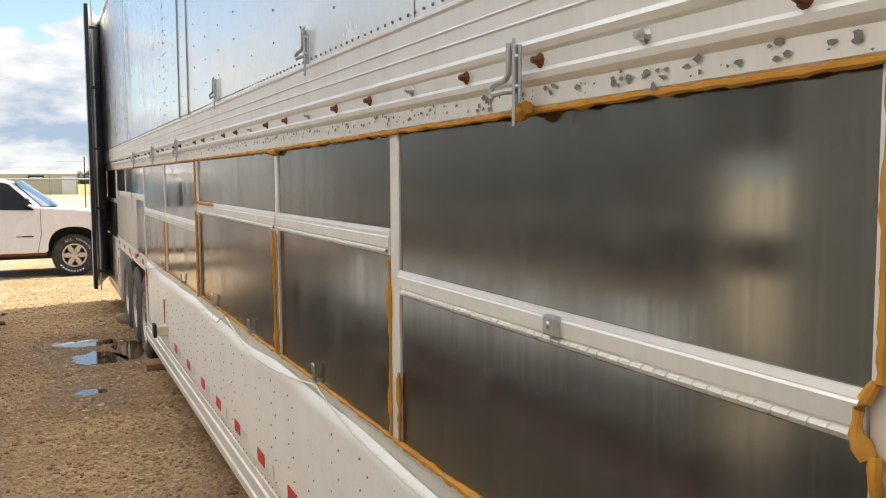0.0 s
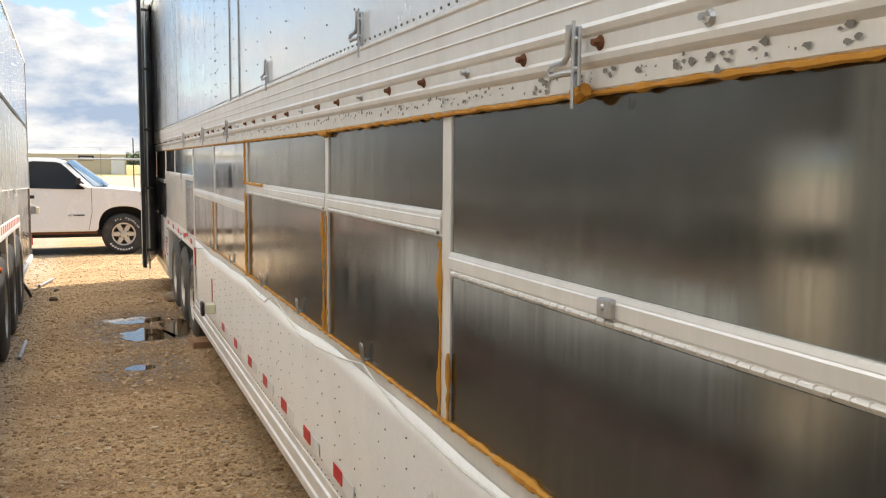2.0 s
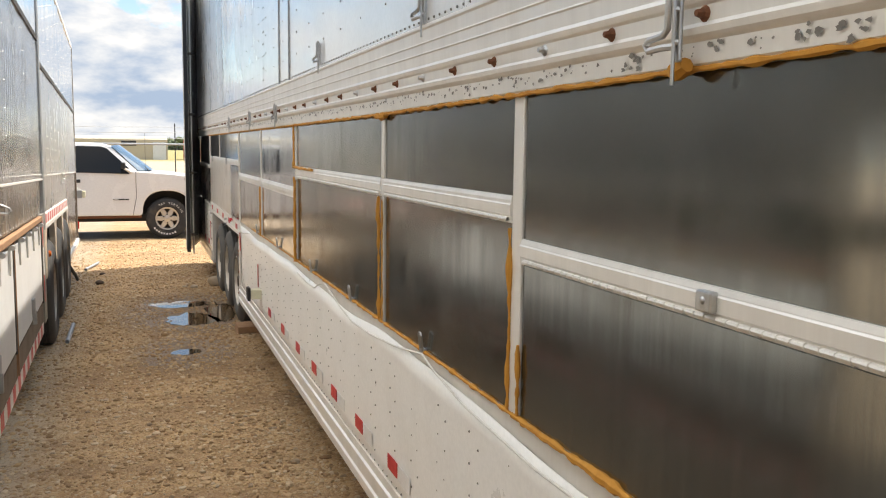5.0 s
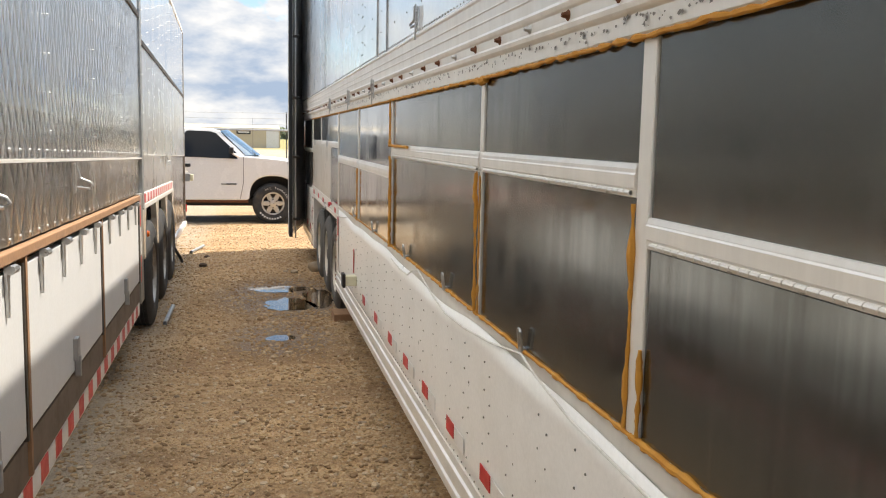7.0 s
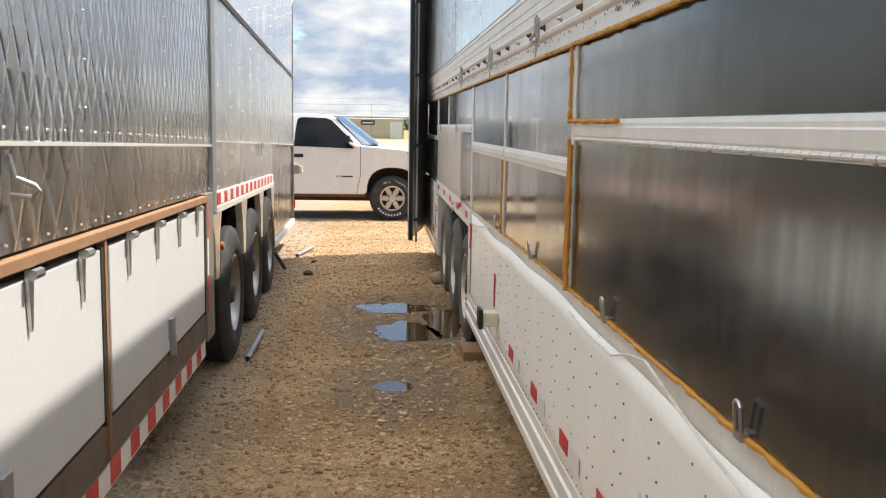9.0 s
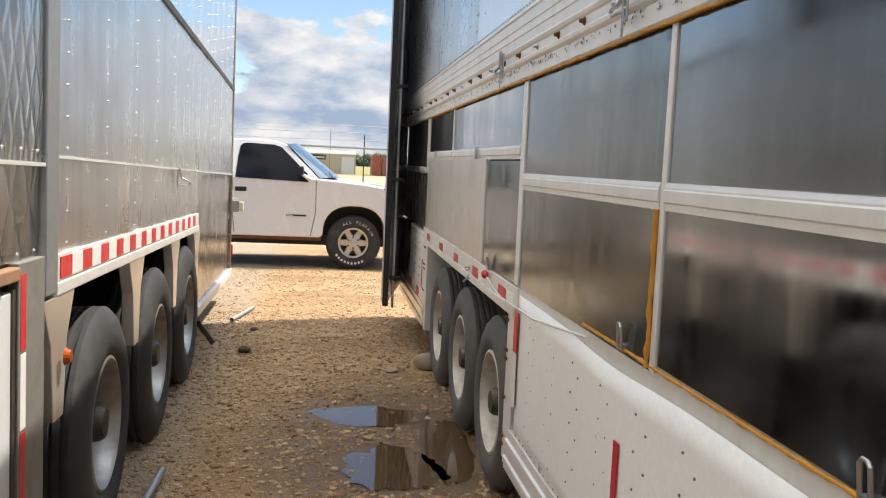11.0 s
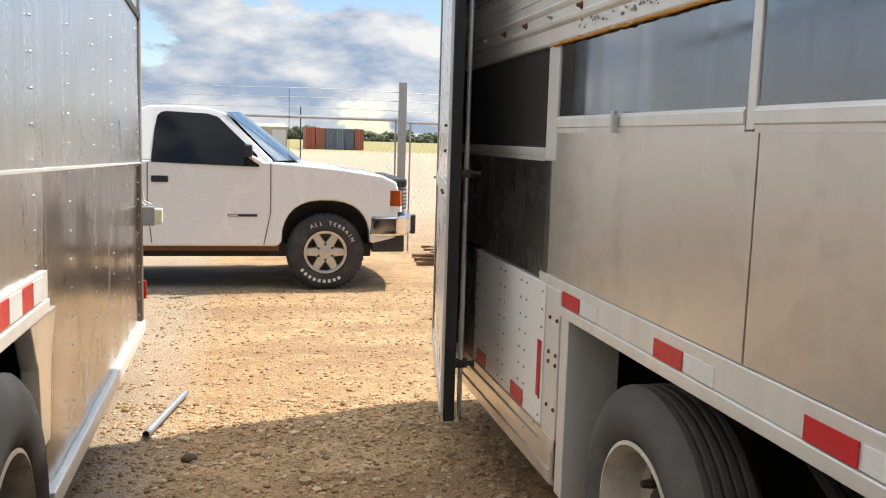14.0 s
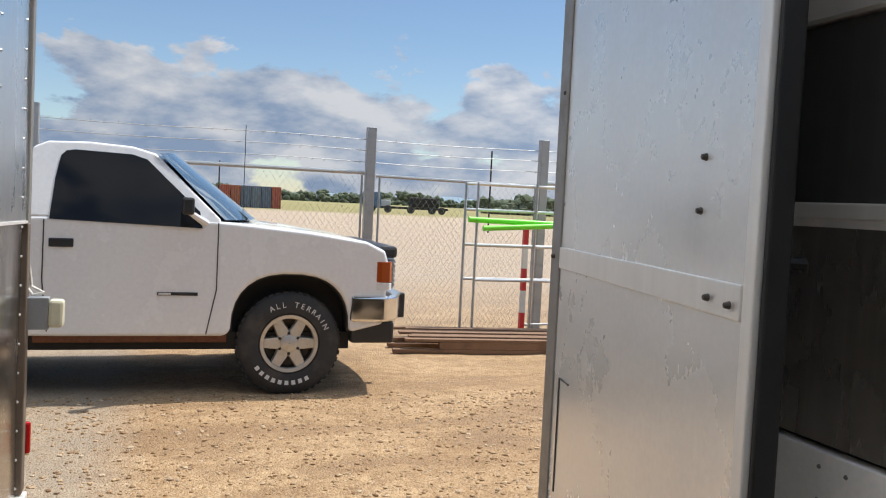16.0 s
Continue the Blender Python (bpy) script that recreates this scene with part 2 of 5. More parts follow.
M_QUILT = quilted("quilted_stainless", (0.64, 0.645, 0.65), (0.42, 0.39, 0.35), 10.0, 4.2, 0.14, 0.0055)
M_QUILT_LOW = quilted("quilted_stainless_dull", (0.52, 0.50, 0.47), (0.26, 0.22, 0.18), 6.0, 3.2, 0.17, 0.0038)

# white painted riveted sheet
M_WHITE = worn("white_painted_sheet", (0.90, 0.885, 0.845), 0.34, 0.0, 0.10, 3.0, (0.50, 0.44, 0.34), 60, 0.05)
M_UPPER = worn("glossy_white_sheet", (0.84, 0.84, 0.82), 0.17, 0.25, 0.10, 2.0, (0.6, 0.56, 0.5), 50, 0.02, Coat_Weight=0.5, Coat_Roughness=0.08)
M_BOXWHITE = worn("white_locker_paint", (0.64, 0.65, 0.66), 0.36, 0.0, 0.12, 2.0, (0.55, 0.5, 0.44), 60, 0.03)
M_FOAM = worn("orange_foam", (0.54, 0.245, 0.03), 0.75, 0.0, 0.55, 14, (0.34, 0.13, 0.02), 120, 0.35)
M_STEEL = worn("zinc_steel", (0.58, 0.58, 0.57), 0.34, 1.0, 0.3, 20, (0.3, 0.25, 0.2))
M_GALV = worn("galvanised_steel", (0.42, 0.43, 0.43), 0.5, 0.85, 0.25, 9, (0.25, 0.24, 0.22))
M_RIVET = worn("dull_rivet", (0.22, 0.21, 0.19), 0.5, 0.6, 0.3, 30)
M_RUST = worn("rusty_steel", (0.17, 0.065, 0.028), 0.85, 0.2, 0.6, 30, (0.07, 0.03, 0.02), 120, 0.5)
M_DARK = worn("black_underbody", (0.018, 0.017, 0.016), 0.8, 0.0, 0.3, 8, (0.05, 0.04, 0.03))
M_RUBBER = worn("tyre_rubber", (0.030, 0.030, 0.031), 0.72, 0.0, 0.55, 5, (0.12, 0.10, 0.08), 80, 0.15)
M_RUBBER_GREY = worn("worn_sidewall_rubber", (0.085, 0.083, 0.08), 0.75, 0.0, 0.6, 6, (0.16, 0.14, 0.115), 90, 0.15)
M_RIM = worn("cream_painted_rim", (0.62, 0.58, 0.50), 0.5, 0.1, 0.65, 7, (0.24, 0.18, 0.12), 70, 0.15)
M_DULLRIM = worn("dull_alloy_rim", (0.34, 0.33, 0.31), 0.4, 0.8, 0.5, 9, (0.14, 0.11, 0.08), 70, 0.1)
M_HUB = worn("greasy_hub", (0.07, 0.06, 0.05), 0.5, 0.5, 0.5, 20, (0.16, 0.11, 0.07))
M_RED = worn("red_reflective_tape", (0.58, 0.025, 0.03), 0.35, 0.0, 0.2, 12, (0.3, 0.03, 0.03))
M_TAPEWHITE = worn("white_reflective_tape", (0.78, 0.77, 0.74), 0.35, 0.0, 0.25, 12, (0.5, 0.46, 0.4))
M_SPLASH = worn("mud_splashed_steel", (0.17, 0.13, 0.095), 0.7, 0.2, 0.5, 5, (0.10, 0.07, 0.045), 60, 0.2)
M_WOOD = worn("weathered_wood_strip", (0.30, 0.165, 0.085), 0.8, 0.0, 0.5, 9, (0.18, 0.11, 0.07), 50, 0.3)
M_PALLET = worn("old_pallet_wood", (0.22, 0.125, 0.07), 0.85, 0.0, 0.5, 6, (0.1, 0.06, 0.04), 40, 0.3)
M_BLACK = worn("black_seal", (0.012, 0.012, 0.012), 0.5, 0.0, 0.2, 12, (0.05, 0.045, 0.04))
M_GREYFRAME = worn("grey_door_frame", (0.30, 0.285, 0.26), 0.5, 0.5, 0.35, 8, (0.16, 0.13, 0.1))
M_DARKWIN = sheet_metal("dark_tinted_panel", (0.09, 0.088, 0.085), 0.16, 0.5, (0.05, 0.045, 0.04), 0.0, 0.4)
M_PLASTIC = worn("yellowed_plastic", (0.66, 0.63, 0.46), 0.5, 0.0, 0.3, 18, (0.4, 0.36, 0.25))
M_LENS = Mat("red_lamp_lens", (0.5, 0.01, 0.01), 0.15, 0.0, Transmission_Weight=0.2).m
M_AMBER = Mat("amber_lens", (0.32, 0.06, 0.008), 0.15, 0.0).m
M_CORD = worn("white_cord", (0.72, 0.70, 0.64), 0.7, 0.0, 0.3, 20)
M_STONE = worn("field_stone", (0.38, 0.30, 0.21), 0.9, 0.0, 0.5, 9, (0.22, 0.16, 0.1), 40, 0.4)
M_CLOD = worn("dark_clod", (0.07, 0.045, 0.03), 0.95, 0.0, 0.4, 20, (0.12, 0.08, 0.05), 60, 0.5)
M_PAINT = worn("white_car_paint", (0.80, 0.80, 0.80), 0.22, 0.0, 0.04, 2, (0.6, 0.57, 0.5), 30, 0.0, Coat_Weight=0.6)
M_GLASS_T = Mat("tinted_glass", (0.008, 0.009, 0.011), 0.04, 0.0, Specular_IOR_Level=0.3).m
# the blue of the reflected sky is put into this glass colour
M_WINDSHIELD = Mat("windscreen_glass", (0.05, 0.085, 0.11), 0.03, 0.0, Specular_IOR_Level=1.0, Coat_Weight=1.0).m
M_CHROME = worn("chrome", (0.78, 0.78, 0.79), 0.09, 1.0, 0.15, 8, (0.4, 0.36, 0.3), 60, 0.02)
M_ALLOY = worn("alloy_wheel", (0.60, 0.585, 0.55), 0.38, 0.7, 0.3, 14, (0.3, 0.25, 0.2))
M_TRIM = worn("black_trim", (0.022, 0.022, 0.024), 0.45, 0.0, 0.2, 12, (0.06, 0.055, 0.05))
M_GREEN = Mat("lime_plastic", (0.18, 0.74, 0.03), 0.4).m
M_LETTER = worn("white_lettering", (0.72, 0.71, 0.68), 0.7, 0.0, 0.3, 30)
M_TAN = worn("tan_building_sheet", (0.46, 0.40, 0.30), 0.8, 0.0, 0.2, 0.4, (0.36, 0.3, 0.22), 4, 0.0)
M_LEAF = worn("far_foliage", (0.105, 0.13, 0.075), 0.9, 0.0, 0.5, 0.2, (0.10, 0.10, 0.04), 2, 0.0)
# distance haze is painted in as the hills' blue-grey base colour
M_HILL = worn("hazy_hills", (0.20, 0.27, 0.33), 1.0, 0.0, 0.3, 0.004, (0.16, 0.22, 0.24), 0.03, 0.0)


# ---- mesh helpers ----
def box(bm, x0, x1, y0, y1, z0, z1):
    """An upright box; returns its vertices."""
    v = [bm.verts.new((x, y, z)) for x in (x0, x1) for y in (y0, y1) for z in (z0, z1)]
    for f in ((0, 1, 3, 2), (4, 6, 7, 5), (0, 4, 5, 1), (2, 3, 7, 6), (0, 2, 6, 4), (1, 5, 7, 3)):
        bm.faces.new([v[i] for i in f])
    return v


def tube(bm, pts, r, n=8, cap=True):
    """A tube along points; r a number or one radius a point."""
    pts = [Vector(a) for a in pts]
    rs = r if isinstance(r, (list, tuple)) else [r] * len(pts)
    rings, up = [], None
    for i, a in enumerate(pts):
        d = (pts[min(i + 1, len(pts) - 1)] - pts[max(i - 1, 0)]).normalized()
        if up is None or abs(up.dot(d)) > 0.95:
            up = Vector((0, 0, 1)) if abs(d.z) < 0.9 else Vector((1, 0, 0))
        s = d.cross(up).normalized()
        t = s.cross(d)
        rings.append([bm.verts.new(a + rs[i] * (s * math.cos(k * math.tau / n) + t * math.sin(k * math.tau / n))) for k in range(n)])
    for a, b in zip(rings, rings[1:]):
        for k in range(n):
            bm.faces.new((a[k], a[(k + 1) % n], b[(k + 1) % n], b[k]))
    if cap:
        bm.faces.new(rings[0][::-1])
        bm.faces.new(rings[-1])


def extrude_profile(bm, prof, axis, a0, a1):
    """A closed outline of (u, v), pushed along an axis: y takes (x, z), x takes (y, z), z takes (x, y)."""
    def at(u, v, a):
        return {"y": (u, a, v), "x": (a, u, v), "z": (u, v, a)}[axis]
    lo = [bm.verts.new(at(u, v, a0)) for u, v in prof]
    hi = [bm.verts.new(at(u, v, a1)) for u, v in prof]
    n = len(prof)
    for i in range(n):
        bm.faces.new((lo[i], lo[(i + 1) % n], hi[(i + 1) % n], hi[i]))
    bm.faces.new(lo[::-1])
    bm.faces.new(hi)


def lathe(bm, prof, n=40, close=False):
    """Turn a profile of (radius, depth along -x) round the x axis."""
    rings = []
    for r, d in prof:
        rings.append([bm.verts.new((d, r * math.cos(k * math.tau / n), r * math.sin(k * math.tau / n))) for k in range(n)])
    pairs = list(zip(rings, rings[1:]))
    if close:
        pairs.append((rings[-1], rings[0]))
    for a, b in pairs:
        for k in range(n):
            bm.faces.new((a[k], a[(k + 1) % n], b[(k + 1) % n], b[k]))
    return rings


def disc(bm, c, r, depth, n=8, axis=0):
    """A low stud standing out along -x."""
    x, y, z = c
    a = [bm.verts.new((x, y + r * math.cos(k * math.tau / n), z + r * math.sin(k * math.tau / n))) for k in range(n)]
    b = [bm.verts.new((x - depth, y + 0.65 * r * math.cos(k * math.tau / n), z + 0.65 * r * math.sin(k * math.tau / n))) for k in range(n)]
    for k in range(n):
        bm.faces.new((a[k], a[(k + 1) % n], b[(k + 1) % n], b[k]))
    bm.faces.new(b)


def finish(bm, name, smooth=False):
    bmesh.ops.recalc_face_normals(bm, faces=bm.faces)
    me = bpy.data.meshes.new(name)
    bm.to_mesh(me)
    bm.free()
    if smooth:
        me.shade_smooth()
        me.set_sharp_from_angle(angle=radians(38))
    return me


def part(name, bm, material, parent=None, label="", smooth=False, bevel=0.0, m=None):
    """One mesh object, under a thing or a part where one is given."""
    ob = new(name, finish(bm, name, smooth))
    ob.data.materials.append(material)
    if parent is not None:
        ob.parent = parent
    if m is not None:
        ob.matrix_basis = m
    if label:
        tagged(ob, label)
    if bevel:
        b = ob.modifiers.new("bevel", "BEVEL")
        b.width, b.segments, b.limit_method, b.angle_limit = bevel, 2, "ANGLE", radians(40)
        b.harden_normals = False
    return ob


def pbox(name, material, parent, x0, x1, y0, y1, z0, z1, label="", bevel=0.0):
    bm = bmesh.new()
    box(bm, x0, x1, y0, y1, z0, z1)
    return part(name, bm, material, parent, label, bevel=bevel)


def thing(name, label, category, m=None, group="", kind=""):
    ob = new(name)
    ob.empty_display_size = 0.2
    if m is not None:
        ob.matrix_basis = m
    return tagged(ob, label, category, group, kind)


def solo(name, bm, material, label, category, group="", kind="", smooth=False, bevel=0.0, m=None):
    return tagged(part(name, bm, material, None, label, smooth, bevel, m), label, category, group, kind)


# ---- ground ----
PUDDLES = ((0.45, 11.20, 0.32, 0.22), (0.55, 10.20, 0.25, 0.32), (0.90, 10.55, 0.15, 0.60), (0.42, 8.60, 0.13, 0.11))


def ground_z(x, y):
    n = noise.noise(Vector((x * 0.5, y * 0.5, 3.1))) * 0.018 + noise.noise(Vector((x * 1.7, y * 1.7, 9.4))) * 0.010
    n += noise.noise(Vector((x * 6, y * 6, 1.0))) * 0.004
    n += noise.noise(Vector((x * 0.9, y * 2.4, 5.5))) * 0.014 + noise.noise(Vector((x * 3.1, y * 3.6, 7.5))) * 0.007
    if y > 30 or abs(x) > 12:
        n *= 0.3
    for px, py, a, b in PUDDLES:
        d = math.hypot((x - px) / (a * 1.5), (y - py) / (b * 1.5))
        if d < 1:
            k = (1 - d) ** 0.7
            n = n * (1 - k) - 0.022 * k
    return n


def spread(lo, hi, step, out, grow=1.35):
    v = list(np.arange(lo, hi + 1e-6, step))
    a, s = v[0], step
    while a > -out:
        s *= grow
        a -= s
        v.insert(0, a)
    a, s = v[-1], step
    while a < out:
        s *= grow
        a += s
        v.append(a)
    return v


gx, gyv = spread(-2.0, 3.2, 0.07, 2500), spread(-1.0, 20.0, 0.07, 2500)
verts = [(x, y, ground_z(x, y)) for y in gyv for x in gx]
nx = len(gx)
faces = [(j * nx + i, j * nx + i + 1, (j + 1) * nx + i + 1, (j + 1) * nx + i) for j in range(len(gyv) - 1) for i in range(nx - 1)]
me = bpy.data.meshes.new("ground")
me.from_pydata(verts, [], faces)
me.shade_smooth()
me.materials.append(M_GROUND)
tagged(new("ground", me), "tan gravelly dirt yard, damp between the trailers", "ground", kind="structure")

for px, py, a, b in PUDDLES:
    bm = bmesh.new()
    n = 96
    ring = []
    for k in range(n):
        w = k * math.tau / n
        j = 1.15 + 0.42 * noise.noise(Vector((math.cos(w) * 1.9 + px, math.sin(w) * 1.9 + py, 0))) + 0.16 * noise.noise(Vector((math.cos(w) * 6, math.sin(w) * 6 + py, 2)))
        ring.append(bm.verts.new((px + a * j * math.cos(w), py + b * j * math.sin(w), -0.0085)))
    bm.faces.new(ring)
    solo("puddle", bm, M_WATER, "shallow muddy puddle reflecting the sky", "puddle", kind="structure")


def pebble_mesh(name, count, area, sizes, seed):
    """Loose stones as one mesh."""
    rnd = random.Random(seed)
    base = bmesh.new()
    bmesh.ops.create_icosphere(base, subdivisions=1, radius=1)
    bv = [v.co.copy() for v in base.verts]
    bf = [[v.index for v in f.verts] for f in base.faces]
    base.free()
    vs, fs = [], []
    for _ in range(count):
        x, y = rnd.uniform(*area[0]), rnd.uniform(*area[1])
        if any(math.hypot((x - px) / a, (y - py) / b) < 1.25 for px, py, a, b in PUDDLES) and rnd.random() < 0.93:
            continue
        s = sizes[0] + (sizes[1] - sizes[0]) * rnd.random() ** 3.2
        sx, sy, sz = s * rnd.uniform(0.7, 1.4), s * rnd.uniform(0.7, 1.3), s * rnd.uniform(0.4, 0.8)
        w = rnd.uniform(0, 6.3)
        c, sn = math.cos(w), math.sin(w)
        z = ground_z(x, y) + sz * 0.25
        o = len(vs)
        for v in bv:
            j = rnd.uniform(0.8, 1.15)
            a, b = v.x * sx * j, v.y * sy * j
            vs.append((x + a * c - b * sn, y + a * sn + b * c, z + v.z * sz * j))
        fs.extend([[o + i for i in f] for f in bf])
    me = bpy.data.meshes.new(name)
    me.from_pydata(vs, [], fs)
    me.materials.append(M_PEBBLE)
    return me


tagged(new("gravel", pebble_mesh("gravel", 38000, ((-1.0, 1.2), (1.5, 15.0)), (0.003, 0.021), 4)), "loose tan and grey gravel stones", "gravel", kind="stuff")
tagged(new("gravel", pebble_mesh("gravel", 13000, ((-1.6, 3.6), (14.0, 19.0)), (0.003, 0.019), 5)), "loose sunlit tan gravel stones", "gravel", kind="stuff")


tagged(new("gravel", pebble_mesh("gravel", 900, ((-1.0, 1.2), (2.5, 15.5)), (0.010, 0.036), 6)), "larger loose stones in the lane", "gravel", kind="stuff")


def stone(x, y, r, seed, label, material=M_STONE, name="stone", flat=0.7):
    bm = bmesh.new()
    bmesh.ops.create_icosphere(bm, subdivisions=3, radius=r)
    for v in bm.verts:
        k = 1 + 0.22 * noise.noise(v.co / r * 1.1 + Vector((seed, 0, 0))) + 0.06 * noise.noise(v.co / r * 4 + Vector((0, seed, 0)))
        v.co = Vector((v.co.x * k, v.co.y * k * 1.15, v.co.z * k * flat))
    return solo(name, bm, material, label, name.replace("_", " "), smooth=True, m=pose(x, y, ground_z(x, y) + r * flat * 0.72, 0, 0, seed * 50))


# ---- wheels ----
def truck_wheel(parent, x, y, z, r, rim_r, width, side=-1, tyre_mat=M_RUBBER_GREY, rim_mat=M_RIM):
    """A heavy wheel whose face looks to -x (side -1) or +x (side 1)."""
    tyre_bm = bmesh.new()
    w = width
    prof = [(rim_r, 0.035), (rim_r + 0.02, 0.012), (rim_r + 0.45 * (r - rim_r), -0.004), (r - 0.07, 0.006), (r - 0.028, 0.022), (r - 0.008, 0.040)]
    g0 = 0.045
    step = (w - 2 * g0) / 5
    for k in range(5):
        a = g0 + k * step
        prof += [(r, a + 0.004), (r, a + step - 0.012), (r - 0.013, a + step - 0.009), (r - 0.013, a + step - 0.001)]
    prof += [(r - 0.02, w - 0.03), (r - 0.07, w - 0.006), (rim_r + 0.4 * (r - rim_r), w), (rim_r, w - 0.03)]
    lathe(tyre_bm, prof, 56, close=True)
    m = pose(x, y, z) if side < 0 else pose(x, y, z, 0, 0, 180)
    wheel = part("wheel", tyre_bm, tyre_mat, parent, "worn ribbed black truck tyre on a painted rim", smooth=True, m=m)
    bm = bmesh.new()
    lathe(bm, [(rim_r, 0.030), (rim_r + 0.008, 0.016), (rim_r - 0.006, 0.012), (rim_r - 0.018, 0.03), (rim_r - 0.03, 0.10), (rim_r * 0.86, 0.15), (rim_r * 0.62, 0.165), (rim_r * 0.5, 0.15), (rim_r * 0.46, 0.15)], 48)
    part("rim", bm, rim_mat, wheel, "dusty cream steel rim" if rim_mat is M_RIM else "dull grey alloy rim", smooth=True)
    bm = bmesh.new()
    rr = lathe(bm, [(rim_r * 0.47, 0.155), (rim_r * 0.45, 0.13), (rim_r * 0.30, 0.12), (rim_r * 0.27, 0.04), (rim_r * 0.22, 0.02), (0.004, 0.018)], 24)
    part("hub", bm, M_HUB, wheel, "greasy dark axle hub", smooth=True)
    for k in range(10):
        a = k * math.tau / 10
        bm = bmesh.new()
        disc(bm, (0.15, rim_r * 0.56 * math.cos(a), rim_r * 0.56 * math.sin(a)), 0.019, 0.05, 6)
        part("lug_nut", bm, M_HUB, wheel)
    return wheel


# ---- right-hand trailer: long rig with dark side panels ----
rt = thing("cargo_trailer", "long white and aluminium trailer with foam-sealed dark side panels", "trailer")
FRONT, REAR, TOP = -5.0, 14.9, 4.26
bm = bmesh.new()
box(bm, 1.016, 3.5, FRONT, REAR, 1.12, TOP)
box(bm, 1.03, 3.48, FRONT, 9.30, 0.5, 1.118)
box(bm, 1.03, 3.48, 12.68, REAR, 0.45, 1.118)
part("core", bm, M_DARK, rt, "dark body behind the side panels")
# dark sheet added for the well's shade; hides lit ground behind the wheels
pbox("well_shade_sheet", M_DARK, rt, 1.52, 1.56, 9.30, 12.68, 0.14, 1.12)
pbox("roof", M_ALU, rt, 0.93, 3.52, FRONT, REAR, TOP, TOP + 0.05)
for y in (12.05, 10.98, 9.94):
    bm = bmesh.new()
    tube(bm, [(1.25, y, 0.46), (3.3, y, 0.46)], 0.06, 10)
    part("axle", bm, M_DARK, rt)
bm = bmesh.new()
tube(bm, [(1.10, 10.45, 1.08), (1.25, 9.75, 0.45)], 0.02, 8)
tube(bm, [(1.10, 11.5, 1.08), (1.25, 10.7, 0.45)], 0.02, 8)
part("brake_line", bm, M_DARK, rt)
RW_R = 0.455
for y in (12.05, 10.98, 9.94):
    truck_wheel(rt, 1.012, y, RW_R - 0.012, RW_R, 0.265, 0.27)

# dark panels: (y0, y1, z0, z1, material)
ZB, ZT = 1.175, 2.055
PANELS = [
    (-2.6, 0.835, ZB, 1.605, M_PANEL), (-2.6, 0.835, 1.67, ZT, M_PANEL),
    (0.885, 2.435, ZB, 1.605, M_PANEL), (0.885, 2.435, 1.672, ZT, M_PANEL),
    (2.505, 3.83, ZB, 1.72, M_PANEL), (2.505, 3.83, 1.79, ZT, M_PANEL),
    (3.885, 5.965, ZB, 1.72, M_PANEL), (3.885, 5.965, 1.79, ZT, M_PANEL),
    (6.02, 7.66, ZB, 1.585, M_PANEL2), (6.02, 7.66, 1.65, ZT, M_PANEL2),
    (7.70, 9.275, 1.15, 1.585, M_PANEL), (7.70, 9.275, 1.65, ZT, M_PANEL),
    (9.36, 10.19, 1.15, 1.705, M_PANEL), (9.36, 11.45, 1.775, ZT, M_PANEL2), (11.495, 12.85, 1.775, ZT, M_PANEL2),
]
for y0, y1, z0, z1, mm in PANELS:
    pbox("side_panel", mm, rt, 1.0, 1.014, y0, y1, z0, z1, "smooth dark metal side panel with run marks", 0.002)
pbox("side_panel", M_ALU_DULL, rt, 0.996, 1.014, 10.205, 11.43, 1.145, 1.715, "dull scuffed aluminium sheet", 0.002)
pbox("side_panel", M_ALU_DULL, rt, 0.996, 1.014, 11.438, 12.895, 1.145, 1.715, "dull scuffed aluminium sheet", 0.002)
# same kind of sheet, coloured darker for the shade behind the door
pbox("side_panel", M_REAR_SHADED, rt, 0.996, 1.014, 12.905, REAR - 0.02, 1.115, 1.60, "dull scuffed aluminium sheet", 0.002)
pbox("dark_window", M_DARKWIN, rt, 1.0, 1.014, 12.98, REAR - 0.05, 1.65, 2.055, "dark tinted window panel", 0.002)
pbox("side_panel", M_WHITE, rt, 0.996, 1.014, -5.0, -2.65, ZB, ZT, "white painted sheet")

# posts and bars, proud of the panels
for y0, y1, z0, z1 in ((0.838, 0.882, ZB, ZT), (2.438, 2.502, ZB, ZT), (3.834, 3.881, 1.79, ZT), (3.842, 3.873, ZB, 1.72), (5.968, 6.016, ZB, ZT), (7.664, 7.696, 1.15, ZT),
                       (9.279, 9.355, 1.15, ZT), (11.453, 11.491, 1.718, ZT), (3.832, 3.883, 1.722, 1.788), (12.855, 12.975, 1.60, ZT), (10.192, 10.204, 1.15, 1.715)):
    pbox("post", M_ALU, rt, 0.993, 1.014, y0, y1, z0, z1, "aluminium upright", 0.004)


